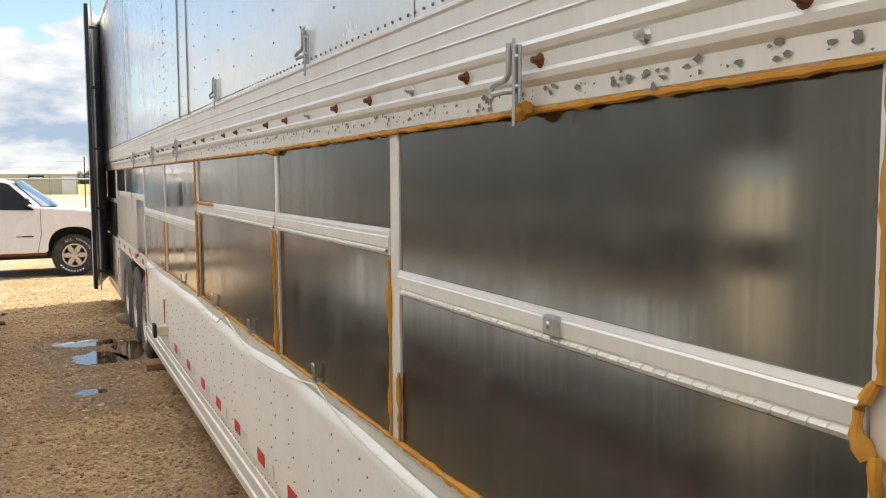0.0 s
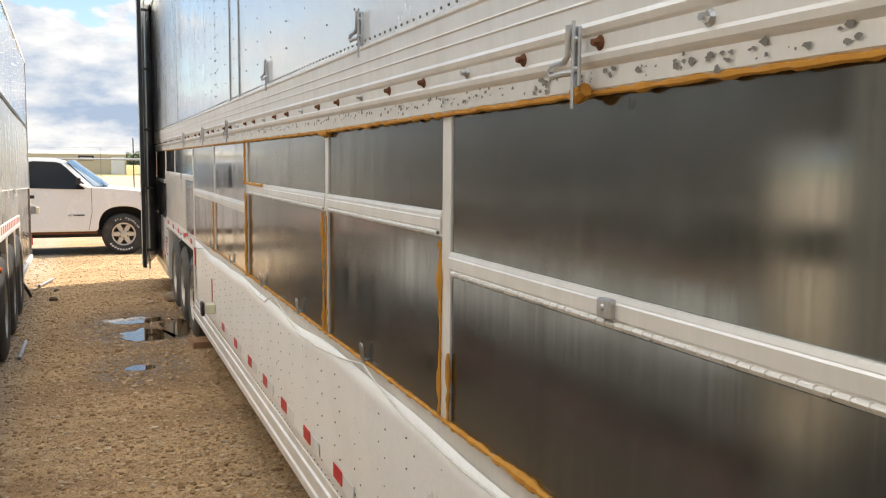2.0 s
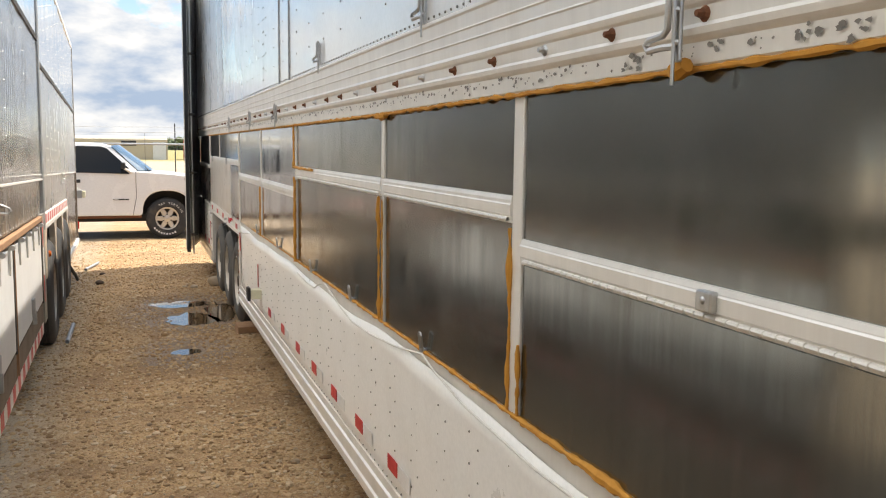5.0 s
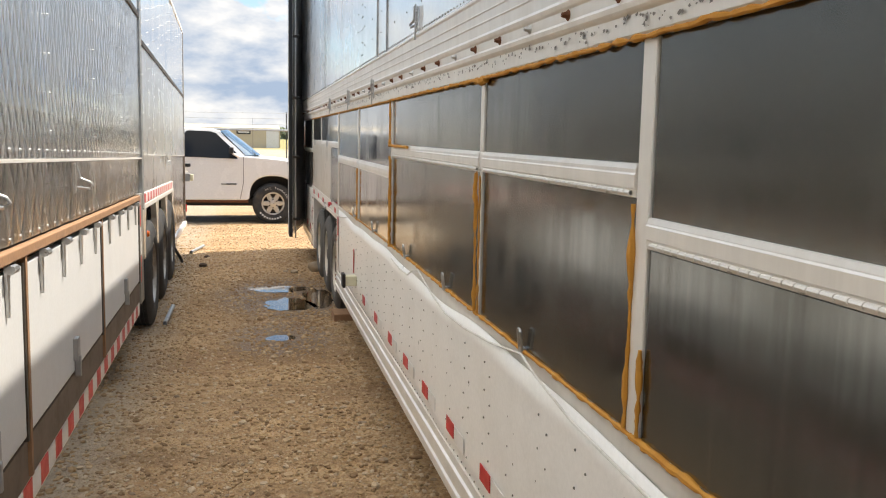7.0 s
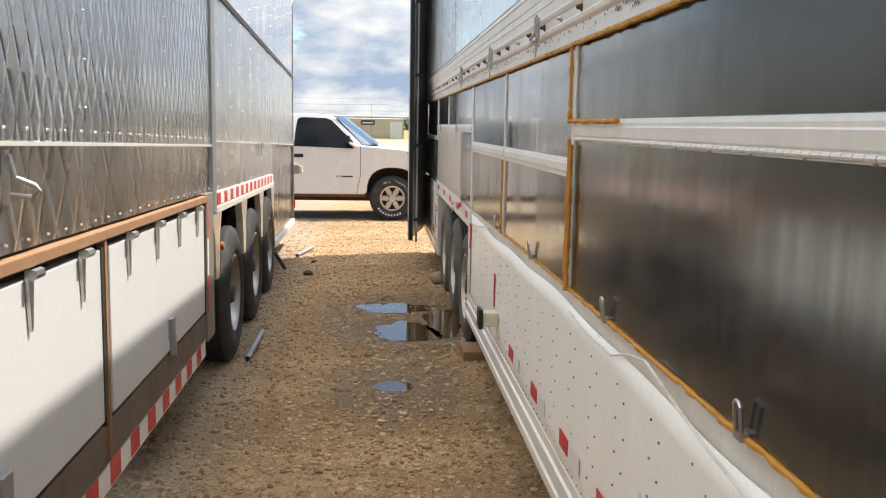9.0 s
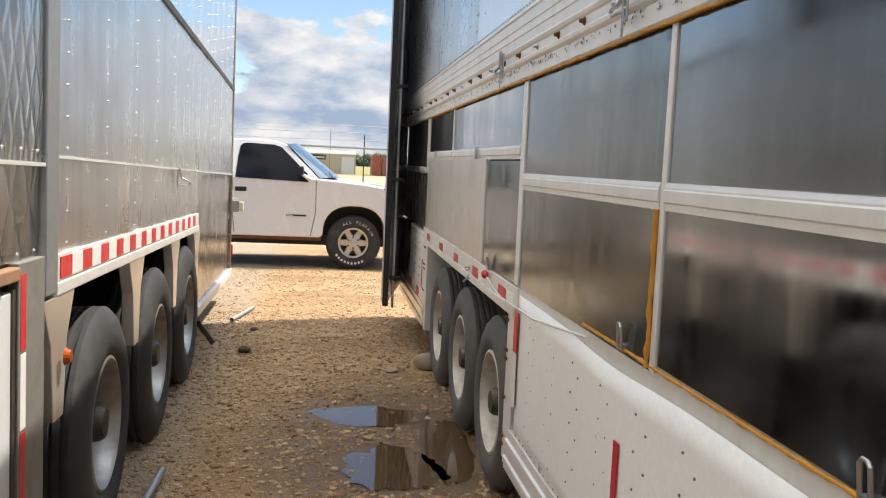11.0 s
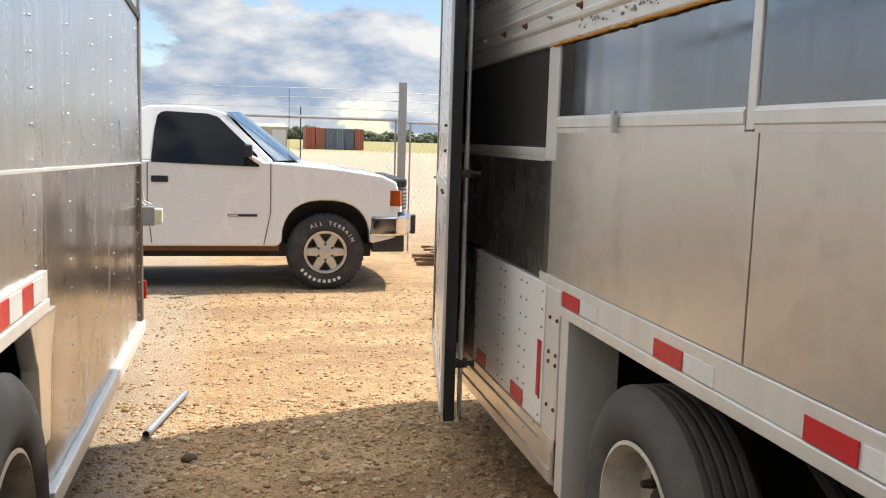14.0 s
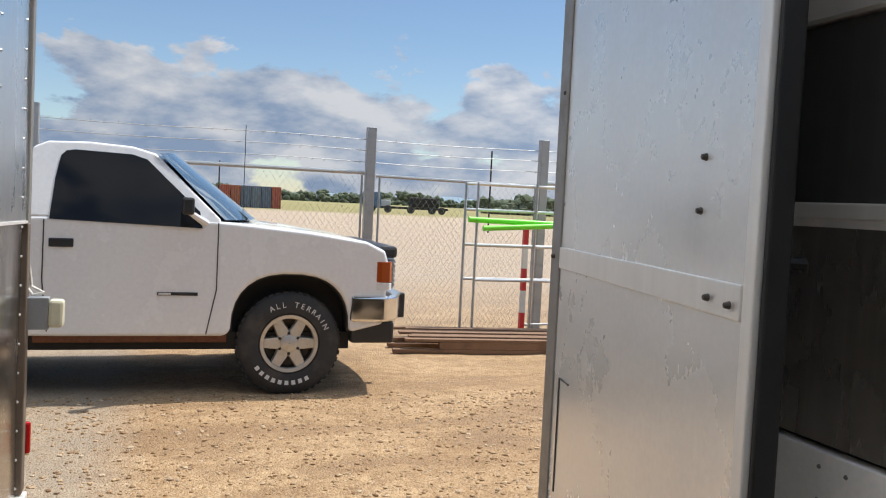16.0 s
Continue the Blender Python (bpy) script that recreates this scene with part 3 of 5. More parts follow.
def bar(y0, y1, z0, z1, hinge=True):
    prof = [(1.014, z0 - 0.006), (0.988, z0 - 0.006), (0.986, z0 + 0.012), (0.976, z0 + 0.016), (0.974, z0 + 0.045), (0.980, z0 + 0.049), (0.980, z1 - 0.012), (0.988, z1), (1.014, z1)]
    prof = [(u if u > 1 else 1 - (1 - u) * 0.5, v) for u, v in prof]
    bm = bmesh.new()
    extrude_profile(bm, prof, "y", y0, y1)
    b = part("bar", bm, M_ALU, rt, "aluminium cross bar")
    if hinge:
        bm = bmesh.new()
        y = y0 + 0.02
        while y < y1 - 0.05:
            tube(bm, [(0.990, y, z0 + 0.004), (0.990, y + 0.028, z0 + 0.004)], 0.0065, 8)
            y += 0.032
        tube(bm, [(0.990, y0 + 0.02, z0 + 0.004), (0.990, y1 - 0.02, z0 + 0.004)], 0.0045, 6)
        part("piano_hinge", bm, M_ALU, b, "long knuckled hinge")
        y = y0 + 0.16
        while y < y1:
            bm = bmesh.new()
            disc(bm, (0.994, y, z0 - 0.0005), 0.007, 0.006, 8)
            part("screw", bm, M_STEEL, b)
            y += 0.21
    return b


bar(-2.6, 0.835, 1.605, 1.672)
bar(0.885, 2.435, 1.613, 1.676)
bar(2.505, 3.83, 1.72, 1.79)
bar(3.885, 5.965, 1.72, 1.79)
bar(6.02, 7.66, 1.585, 1.65, False)
bar(7.70, 9.275, 1.585, 1.65, False)
bar(9.36, 11.45, 1.718, 1.775, False)
bar(11.495, 12.85, 1.718, 1.775, False)
bar(12.98, REAR - 0.05, 1.603, 1.652, False)
for y in (10.42, 12.25):
    pbox("bar_clip", M_STEEL, rt, 0.968, 0.982, y - 0.012, y + 0.012, 1.712, 1.782)

# keeper tab on the first bar
bm = bmesh.new()
box(bm, 0.972, 0.992, 1.575, 1.62, 1.628, 1.668)
disc(bm, (0.972, 1.597, 1.65), 0.008, 0.004)
part("keeper_tab", bm, M_STEEL, rt, "small steel keeper tab", bevel=0.004)

# heavy ribbed top rail
prof = [(1.014, 2.058), (0.985, 2.058), (0.978, 2.066), (0.975, 2.118), (0.968, 2.124), (0.963, 2.130), (0.960, 2.142), (0.966, 2.150), (0.964, 2.178), (0.958, 2.184),
        (0.952, 2.196), (0.958, 2.206), (0.956, 2.240), (0.952, 2.244), (0.954, 2.248), (0.953, 2.275), (0.949, 2.279), (0.952, 2.283), (0.950, 2.322), (0.944, 2.328), (0.944, 2.338), (1.014, 2.338)]
bm = bmesh.new()
foot = [(u, v + (0.006 * (4 - FRONT) if v < 2.075 else 0)) for u, v in prof]
ring0, ring1, ring2 = ([bm.verts.new((u, yy, v)) for u, v in pr] for pr, yy in ((foot, FRONT), (prof, 4.0), (prof, REAR - 0.01)))
for ra, rb in ((ring0, ring1), (ring1, ring2)):
    for i in range(len(prof)):
        j = (i + 1) % len(prof)
        bm.faces.new((ra[i], ra[j], rb[j], rb[i]))
part("top_rail", bm, M_ALU, rt, "ribbed aluminium rail with scraped paint")
y, k = 0.33, 0
while y < 14.6:
    bm = bmesh.new()
    disc(bm, (0.965, y, 2.164), 0.016, 0.006, 10)
    disc(bm, (0.960, y, 2.164), 0.010, 0.014, 6)
    part("bolt", bm, M_RUST if k % 3 else M_STEEL, rt, "rusty bolt head" if k % 3 else "")
    y += 0.322
    k += 1
# torn flecks of old sealant along the rail
rnd = random.Random(8)
bm = bmesh.new()
for _ in range(760):
    y, z = rnd.uniform(-0.5, 12.6), 2.103 + rnd.gauss(0, 0.010)
    if not 2.082 < z < 2.117:
        continue
    n, r = 7, rnd.uniform(0.002, 0.0088)
    bm.faces.new([bm.verts.new((0.9735 + (2.118 - z) * 0.058 - 0.0022, y + r * rnd.uniform(0.5, 1.6) * math.cos(i * math.tau / n), z + r * rnd.uniform(0.4, 1.0) * math.sin(i * math.tau / n))) for i in range(n)])
tagged(part("sealant_fleck", bm, worn("old_sealant", (0.20, 0.185, 0.165), 0.8, 0.0, 0.6, 60, (0.12, 0.11, 0.1)), rt, "grey torn sealant flecks"), kind="stuff")

# white riveted upper panels
UP = ((FRONT, -1.2), (-1.19, 2.2), (2.21, 5.92), (5.93, 6.32), (6.33, 7.11), (7.12, 10.4), (10.41, 13.2), (13.21, REAR - 0.02))
for i, (y0, y1) in enumerate(UP):
    bm = bmesh.new()
    ys = np.linspace(y0, y1, max(2, int((y1 - y0) / 0.08)))
    zs = np.linspace(2.339, TOP, 20)
    grid = [[bm.verts.new((0.948 + 0.0035 * noise.noise(Vector((yy * 2.1, zz * 0.8, 5))), yy, zz)) for zz in zs] for yy in ys]
    for a, b in zip(grid, grid[1:]):
        for j in range(19):
            bm.faces.new((a[j], a[j + 1], b[j + 1], b[j]))
    box(bm, 0.953, 1.014, y0, y1, 2.339, TOP)
    mat = M_UPPER if y1 < 10.5 else M_LEFT_REAR
    up = part("upper_panel", bm, mat, rt, "white riveted upper panel" if mat is M_UPPER else "satin metal upper panel", smooth=True)
    bm = bmesh.new()
    y = y0 + 0.03
    while y < y1:
        disc(bm, (0.948, y, 2.352), 0.0055, 0.004, 6)
        y += 0.055
    y = y0 + 0.25
    while y < y1 - 0.1:
        for z in np.arange(2.48, TOP, 0.13):
            disc(bm, (0.948, y, z), 0.0055, 0.004, 6)
        y += 0.40
    for y in (y0 + 0.02, y1 - 0.02):
        for z in np.arange(2.42, TOP, 0.09):
            disc(bm, (0.948, y, z), 0.0055, 0.004, 6)
    tagged(part("rivet", bm, M_RIVET, up, "rows of small rivets"), kind="stuff")
pbox("seam_strip", M_GALV, rt, 0.940, 0.950, 5.915, 5.935, 2.34, TOP)
pbox("seam_strip", M_GALV, rt, 0.940, 0.950, 6.315, 6.335, 2.34, TOP)

# sill and white skirt with a buckled upper edge
pbox("sill", M_ALU, rt, 1.004, 1.03, FRONT, 9.30, 1.03, 1.172, "grey aluminium sill strip")
bm = bmesh.new()
ys = np.arange(FRONT, 9.26, 0.07)
zs = np.linspace(0, 1, 9)
grid = []
for yy in ys:
    top = 1.115 + 0.012 * math.sin(yy * 2.1 + 0.6) + 0.005 * math.sin(yy * 5.3) + 0.012 * noise.noise(Vector((yy, 0, 0)))
    grid.append([bm.verts.new((0.996 - 0.006 * noise.noise(Vector((yy * 1.9, t * 1.1, 2))) - (0.003 * (t > 0.95) * (0.5 + 0.5 * math.sin(yy * 2.1))), yy, 0.485 + (top - 0.485) * t)) for t in zs])
for a, b in zip(grid, grid[1:]):
    for j in range(8):
        bm.faces.new((a[j], a[j + 1], b[j + 1], b[j]))
skirt = part("skirt", bm, M_WHITE, rt, "white riveted skirt sheet with a wavy top edge", smooth=True)
sol = skirt.modifiers.new("thick", "SOLIDIFY")
sol.thickness = 0.004
bm = bmesh.new()
rnd = random.Random(3)
y = -1.0
while y < 9.2:
    for dy in (0.0, 0.075):
        z = 0.56
        while z < 1.06:
            disc(bm, (0.993, y + dy + rnd.uniform(-0.006, 0.006), z + dy * 0.5), 0.0046, 0.004, 6)
            z += 0.105
    y += 0.31
y = -1.0
while y < 9.2:
    disc(bm, (0.993, y, 0.512), 0.0048, 0.004, 6)
    y += 0.07
tagged(part("rivet", bm, M_RIVET, skirt, "rows of small rivets"), kind="stuff")

prof = [(1.03, 0.50), (0.984, 0.50), (0.982, 0.462), (0.972, 0.456), (0.970, 0.430), (0.976, 0.424), (0.975, 0.385), (0.966, 0.378), (0.966, 0.352), (0.972, 0.346), (0.972, 0.325), (0.990, 0.315), (1.03, 0.315)]
bm = bmesh.new()
extrude_profile(bm, prof, "y", FRONT, 9.28)
part("bottom_rail", bm, M_ALU, rt, "ribbed aluminium bottom rail")
bm = bmesh.new()
extrude_profile(bm, prof, "y", 12.70, REAR - 0.02)
part("bottom_rail", bm, M_ALU_DULL, rt, "ribbed aluminium bottom rail")


def tape(y0, y1, z0, z1, mat, parent=rt, x=0.9885, name="reflector"):
    return pbox(name, mat, parent, x, x + 0.003, y0, y1, z0, z1, "red reflective tape square" if mat is M_RED else "white reflective tape square")


for y in (0.60, 1.25, 1.88, 2.48, 3.08, 3.66, 4.24, 4.80, 5.36, 5.92, 6.54, 7.20):
    tape(y - 0.07, y + 0.07, 0.565, 0.628, M_RED, x=0.984)
    tape(y - 0.24, y - 0.08, 0.560, 0.626, M_TAPEWHITE, x=0.9855)
tape(7.86, 7.90, 0.70, 0.90, M_RED, x=0.984)
tape(9.185, 9.255, 0.865, 1.045, M_RED, x=0.982)
tape(9.185, 9.255, 0.62, 0.863, M_TAPEWHITE, x=0.982)

# wheel-well border
pbox("arch_rail", M_ALU, rt, 0.992, 1.03, 9.262, 12.985, 1.048, 1.142, "scuffed pale rail over the wheels", 0.004)
pbox("arch_rail", M_ALU, rt, 0.985, 1.03, 9.30, 12.70, 1.005, 1.046, "pale lip over the wheels", 0.004)
pbox("arch_post", M_ALU, rt, 0.990, 1.025, 9.262, 9.42, 0.33, 1.013, "pale riveted arch post", 0.004)
pbox("arch_post", M_ALU, rt, 0.986, 1.20, 12.60, 12.68, 0.30, 1.013, "aluminium arch post", 0.004)
pbox("arch_post", M_ALU, rt, 0.986, 1.03, 12.70, 12.86, 0.33, 1.10, "aluminium arch post", 0.004)
for y in (9.42, 9.385, 12.72, 12.80):
    for z in (0.40, 0.44, 0.62, 0.80, 0.84, 0.98):
        bm = bmesh.new()
        disc(bm, (0.987, y, z), 0.010, 0.008, 6)
        part("bolt", bm, M_RUST, rt, "dark rusty bolt")
for i, y in enumerate((9.59, 10.34, 11.08, 11.81, 12.60)):
    tape(y - 0.088, y + 0.088, 1.050, 1.106, M_RED, x=0.988)
    tape(y - 0.26, y - 0.10, 1.051, 1.105, M_TAPEWHITE, x=0.9895)

# rear skirt
bm = bmesh.new()
box(bm, 0.988, 1.03, 12.88, 14.0, 0.505, 1.10)
rs = part("rear_skirt", bm, M_WHITE, rt, "white riveted skirt sheet", bevel=0.003)
# skirt behind the door, its shade put into the darker metal
pbox("rear_skirt", M_REAR_SHADED, rt, 0.989, 1.03, 14.005, REAR - 0.02, 0.505, 1.10)
bm = bmesh.new()
for y in (12.91, 13.12, 13.2, 13.45, 13.53, 13.8, 13.96):
    for z in np.arange(0.54, 1.09, 0.075):
        disc(bm, (0.988, y, z), 0.0058, 0.004, 6)
tagged(part("rivet", bm, M_RIVET, rs, "rows of small rivets"), kind="stuff")
tape(12.90, 12.94, 0.62, 0.86, M_RED, x=0.983)
tape(13.12, 13.30, 0.512, 0.585, M_RED, x=0.983)
tape(13.75, 13.92, 0.512, 0.585, M_RED, x=0.983)

# orange sealing foam
rf = random.Random(21)


def foam(pts, r, wob=0.4, step=0.02, blob=0.0):
    bm = bmesh.new()
    P, R = [], []
    for a, b in zip(pts, pts[1:]):
        a, b = Vector(a), Vector(b)
        n = max(2, int((b - a).length / min(step, 0.012)))
        for i in range(n):
            q_ = a.lerp(b, i / n)
            s = q_.y * 9 + q_.z * 13
            q_ += Vector((noise.noise(Vector((s, 1, 0))) * r * 0.3, noise.noise(Vector((s, 5, 0))) * r * 0.8 * abs(b.z - a.z) / max((b - a).length, 1e-6), noise.noise(Vector((s * 1.3, 9, 0))) * r * 0.7 * abs(b.y - a.y) / max((b - a).length, 1e-6)))
            P.append(q_)
            k = 0.85 + 1.5 * wob * noise.noise(Vector((s * 2.3, 3, 2))) + 0.5 * wob * noise.noise(Vector((s * 7.0, 4, 1)))
            k += blob * max(0, noise.noise(Vector((s * 0.5, 7, 4)))) * 2.5
            R.append(max(r * 0.3, r * k))
    P.append(Vector(pts[-1]))
    R.append(r)
    tube(bm, P, R, 7)
    return part("foam_seal", bm, M_FOAM, rt, "lumpy orange expanding-foam seal", smooth=True)


foam([(0.984, -0.5, 2.057), (0.984, 6.0, 2.057)], 0.0085, 0.6)
foam([(0.986, 6.0, 2.056), (0.986, 12.9, 2.056)], 0.007, 0.6)
foam([(0.988, 0.862, 2.06), (0.988, 0.862, 1.69)], 0.0075, 0.5, 0.02, 0.4)
foam([(0.985, 0.868, 1.69), (0.978, 0.885, 1.655), (0.978, 0.888, 1.625), (0.982, 0.872, 1.595)], 0.011, 0.5)
foam([(0.984, 0.862, 1.60), (0.980, 0.860, 1.575), (0.988, 0.862, 1.54), (0.988, 0.862, 1.18)], 0.009, 0.5, 0.02, 1.0)
foam([(0.990, 2.507, 1.70), (0.990, 2.500, 1.45), (0.990, 2.505, 1.18)], 0.005, 0.6, 0.012, 1.6)
foam([(0.990, 2.436, 1.38), (0.990, 2.436, 1.18)], 0.006, 0.6, 0.015, 0.9)
foam([(0.984, 3.885, 1.715), (0.982, 3.880, 1.45), (0.984, 3.878, 1.18)], 0.0048, 0.6, 0.012, 0.9)
foam([(0.980, 3.875, 1.71), (0.976, 3.872, 1.62), (0.984, 3.868, 1.57)], 0.010, 0.5)
foam([(0.986, 3.842, 1.70), (0.986, 3.836, 1.18)], 0.0045, 0.5)
foam([(0.985, 3.79, 2.05), (0.980, 3.86, 2.046), (0.985, 3.93, 2.052)], 0.013, 0.6, 0.012, 0.5)
foam([(0.986, 6.018, 2.05), (0.986, 6.018, 1.79)], 0.008, 0.6)
foam([(0.986, 6.018, 1.72), (0.986, 6.018, 1.18)], 0.0055, 0.5, 0.012, 1.0)
foam([(0.984, 5.97, 1.165), (0.984, 5.97, 1.70)], 0.008, 0.5, 0.02, 0.5)
foam([(0.978, 6.0, 1.785), (0.976, 5.35, 1.783)], 0.009, 0.6)
foam([(0.988, 7.70, 1.58), (0.988, 7.70, 1.16)], 0.008, 0.5, 0.02, 0.4)
foam([(0.995, 1.0, 1.170), (0.995, 2.47, 1.170)], 0.010, 0.7, 0.015, 0.8)
foam([(0.995, 2.47, 1.170), (0.995, 6.0, 1.170)], 0.008, 0.5)
foam([(0.997, 6.0, 1.170), (0.997, 8.3, 1.165)], 0.006, 0.5)
foam([(0.962, 1.66, 2.062), (0.962, 1.70, 2.050)], 0.017, 0.4, 0.01)


# hold-open hooks on the rail
def rail_hook(y, z, s=1.0):
    bm = bmesh.new()
    box(bm, 0.936, 0.944, y - 0.016 * s, y + 0.016 * s, z - 0.10 * s, z + 0.085 * s)
    h = part("hold_open_hook", bm, M_STEEL, rt, "zinc hold-open hook on a bracket", bevel=0.003)
    bm = bmesh.new()
    tube(bm, [(0.930, y + 0.030 * s, z + 0.09 * s), (0.930, y + 0.032 * s, z - 0.005 * s), (0.926, y + 0.045 * s, z - 0.022 * s), (0.922, y + 0.105 * s, z - 0.030 * s), (0.920, y + 0.120 * s, z - 0.045 * s), (0.922, y + 0.110 * s, z - 0.060 * s), (0.928, y + 0.05 * s, z - 0.055 * s), (0.936, y + 0.01 * s, z - 0.055 * s)], 0.0105 * s, 8)
    part("bent_wire", bm, M_STEEL, h, smooth=True)
    bm = bmesh.new()
    tube(bm, [(0.930, y, z + 0.10 * s), (0.930, y, z - 0.165 * s)], 0.006 * s, 8)
    part("pin", bm, M_STEEL, h, smooth=True)
    for dz in (0.045, -0.045):
        bm = bmesh.new()
        disc(bm, (0.936, y, z + dz * s), 0.011 * s, 0.006, 8)
        part("screw", bm, M_STEEL, h)


for y, z in ((1.66, 2.145), (3.15, 2.40), (4.92, 2.41), (6.45, 2.15), (7.9, 2.15), (9.6, 2.15)):
    rail_hook(y, z, 0.64)


# spring latches along the foot of the panels
def foot_latch(y, z=1.20):
    bm = bmesh.new()
    tube(bm, [(0.985, y - 0.014, z - 0.025), (0.978, y - 0.014, z + 0.035), (0.978, y - 0.007, z + 0.042), (0.978, y + 0.007, z + 0.042), (0.978, y + 0.014, z + 0.035), (0.985, y + 0.014, z - 0.025)], 0.0045, 6)
    box(bm, 0.982, 0.999, y - 0.018, y + 0.018, z - 0.035, z - 0.018)
    part("spring_latch", bm, M_STEEL, rt, "small zinc spring latch")


for y in (1.35, 3.28, 4.42, 5.44, 6.75, 7.9, 9.95):
    foot_latch(y, 1.20 if y < 9 else 1.175)

# loose white cord along the sill
bm = bmesh.new()
pts = [(0.985, 5.9, 1.10), (0.984, 5.6, 1.085), (0.984, 5.33, 1.09), (0.978, 5.15, 1.14), (0.975, 4.98, 1.168), (0.972, 4.85, 1.15), (0.975, 4.6, 1.105), (0.978, 4.35, 1.075), (0.980, 4.0, 1.085), (0.978, 3.6, 1.12), (0.976, 3.25, 1.168), (0.974, 3.1, 1.14), (0.976, 2.8, 1.10), (0.978, 2.3, 1.08), (0.980, 1.8, 1.09), (0.982, 1.4, 1.10)]
tube(bm, pts, 0.0042, 6)
part("cord", bm, M_CORD, rt, "loose white cord hanging along the sill", smooth=True)
bm = bmesh.new()
tube(bm, [(0.978, 10.2, 1.10), (0.97, 9.92, 1.115), (0.972, 9.7, 1.075), (0.975, 9.52, 1.06), (0.98, 8.9, 1.07), (0.98, 8.2, 1.14)], 0.0042, 6)
part("cord", bm, M_CORD, rt, "loose white cord", smooth=True)

# red handle and tangled clip on the rail above the wheels
bm = bmesh.new()
bmesh.ops.create_icosphere(bm, subdivisions=2, radius=0.028, matrix=Matrix.Translation((0.968, 9.93, 1.118)) @ Matrix.Diagonal((0.7, 1.5, 0.8, 1)))
part("pull_handle", bm, worn("red_rubber", (0.62, 0.02, 0.03), 0.45, 0, 0.2, 20, (0.3, 0.02, 0.02)), rt, "small red pull handle", smooth=True)
bm = bmesh.new()
for k in range(5):
    a = Vector((0.965, 10.42 + rf.uniform(-0.06, 0.06), 1.06 + rf.uniform(-0.03, 0.06)))
    tube(bm, [a, a + Vector((-0.02, rf.uniform(-0.06, 0.06), rf.uniform(-0.05, 0.03)))], 0.006, 6)
part("spring_clip", bm, M_STEEL, rt, "metal spring clip hung on the rail")

# marker lamp box on the skirt
bm = bmesh.new()
box(bm, 0.90, 0.992, 7.70, 7.80, 0.62, 0.70)
jb = part("lamp_box", bm, M_PLASTIC, rt, "small cream lamp box", bevel=0.006)
pbox("lamp_cap", M_BLACK, jb, 0.875, 0.90, 7.695, 7.805, 0.605, 0.72, "black cap", 0.006)

# rear door, folded back along the side
DOOR = pose(0.990, 14.86, 0, 0, 0, 0) @ pose(0, 0, 0, 0, 0, -10.2)
DT = 4.36
dr = part("rear_door", (lambda b: (box(b, -0.045, 0.0, -1.47, 0.0, 0.42, DT - 0.02), b)[1])(bmesh.new()), M_DOOR_SKIN, rt, "open metal rear door folded back along the side", m=DOOR)
for y0, y1, z0, z1 in ((-0.10, 0.01, 0.40, DT), (-1.45, -0.10, 1.40, 1.475), (-1.45, -0.10, 0.40, 0.50), (-1.45, -0.10, 2.55, 2.63), (-1.45, -0.10, DT - 0.09, DT)):
    pbox("door_frame", M_ALU if z1 - z0 < 1 else M_GREYFRAME, dr, -0.052, 0.004, y0, y1, z0, z1, "aluminium door rail", 0.003)
pbox("door_frame", M_ALU, dr, -0.050, 0.004, -1.50, -1.455, 0.40, DT, "grey door edge", 0.004)
pbox("door_liner", M_UPPER, dr, 0.002, 0.010, -1.44, -0.02, 0.44, DT - 0.03, "pale outer skin of the door", 0.002)
pbox("door_seal", M_BLACK, dr, -0.036, 0.016, -1.518, -1.50, 0.37, DT, "black rubber seal", 0.006)
bm = bmesh.new()
tube(bm, [(0.045, -1.40, 0.34), (0.045, -1.40, DT + 0.12)], 0.012, 10)
rod = part("lock_rod", bm, M_STEEL, dr, "zinc lock rod", smooth=True)
for z in (0.62, 1.52, 2.36, 3.22, 4.05):
    pbox("rod_bracket", M_HUB, rod, 0.008, 0.064, -1.425, -1.375, z - 0.018, z + 0.018, "", 0.004)
    bm = bmesh.new()
    disc(bm, (0.075, -1.40, z), 0.024, 0.05, 8)
    disc(bm, (0.11, -1.40, z), 0.015, 0.05, 8)
    part("hinge_knuckle", bm, M_BLACK, rod, "dark hinge knuckle")
for y, z in ((-1.24, 1.74), (-1.23, 1.62), (-0.06, 1.44), (-1.32, 1.435), (-1.42, 1.43), (-0.06, 0.55), (-0.06, 2.02)):
    bm = bmesh.new()
    disc(bm, (-0.045 if z > 1.5 else -0.058, y, z), 0.009, 0.012, 8)
    part("bolt", bm, M_HUB, dr, "dark bolt head")
bm = bmesh.new()
for a, b in (((-0.0465, -0.17, 0.62), (-0.0465, -0.17, 1.02)), ((-0.0465, -0.17, 1.02), (-0.0465, -0.28, 1.02))):
    tube(bm, [a, b], 0.0035, 5)
part("cut_line", bm, M_HUB, dr, "thin cut line in the skin")

# ---- left-hand trailer ----
lt = thing("stainless_trailer", "stainless trailer with quilted panels and white side lockers", "trailer", pose(-0.57, 0, 0, -1.46, 0, 1.29))
LF, LR, LT = 3.02, 15.72, 3.85
bm = bmesh.new()
box(bm, -0.10, -0.02, LF, 7.0, 1.46, LT)
box(bm, -2.5, -0.02, 7.0, LR - 0.02, 1.46, LT)
box(bm, -0.12, -0.05, LF, 7.0, 0.56, 1.458)
box(bm, -2.48, -0.05, 7.0, 8.16, 0.56, 1.458)
box(bm, -2.48, -0.03, 12.55, LR - 0.02, 0.70, 1.458)
part("core", bm, M_DARK, lt)
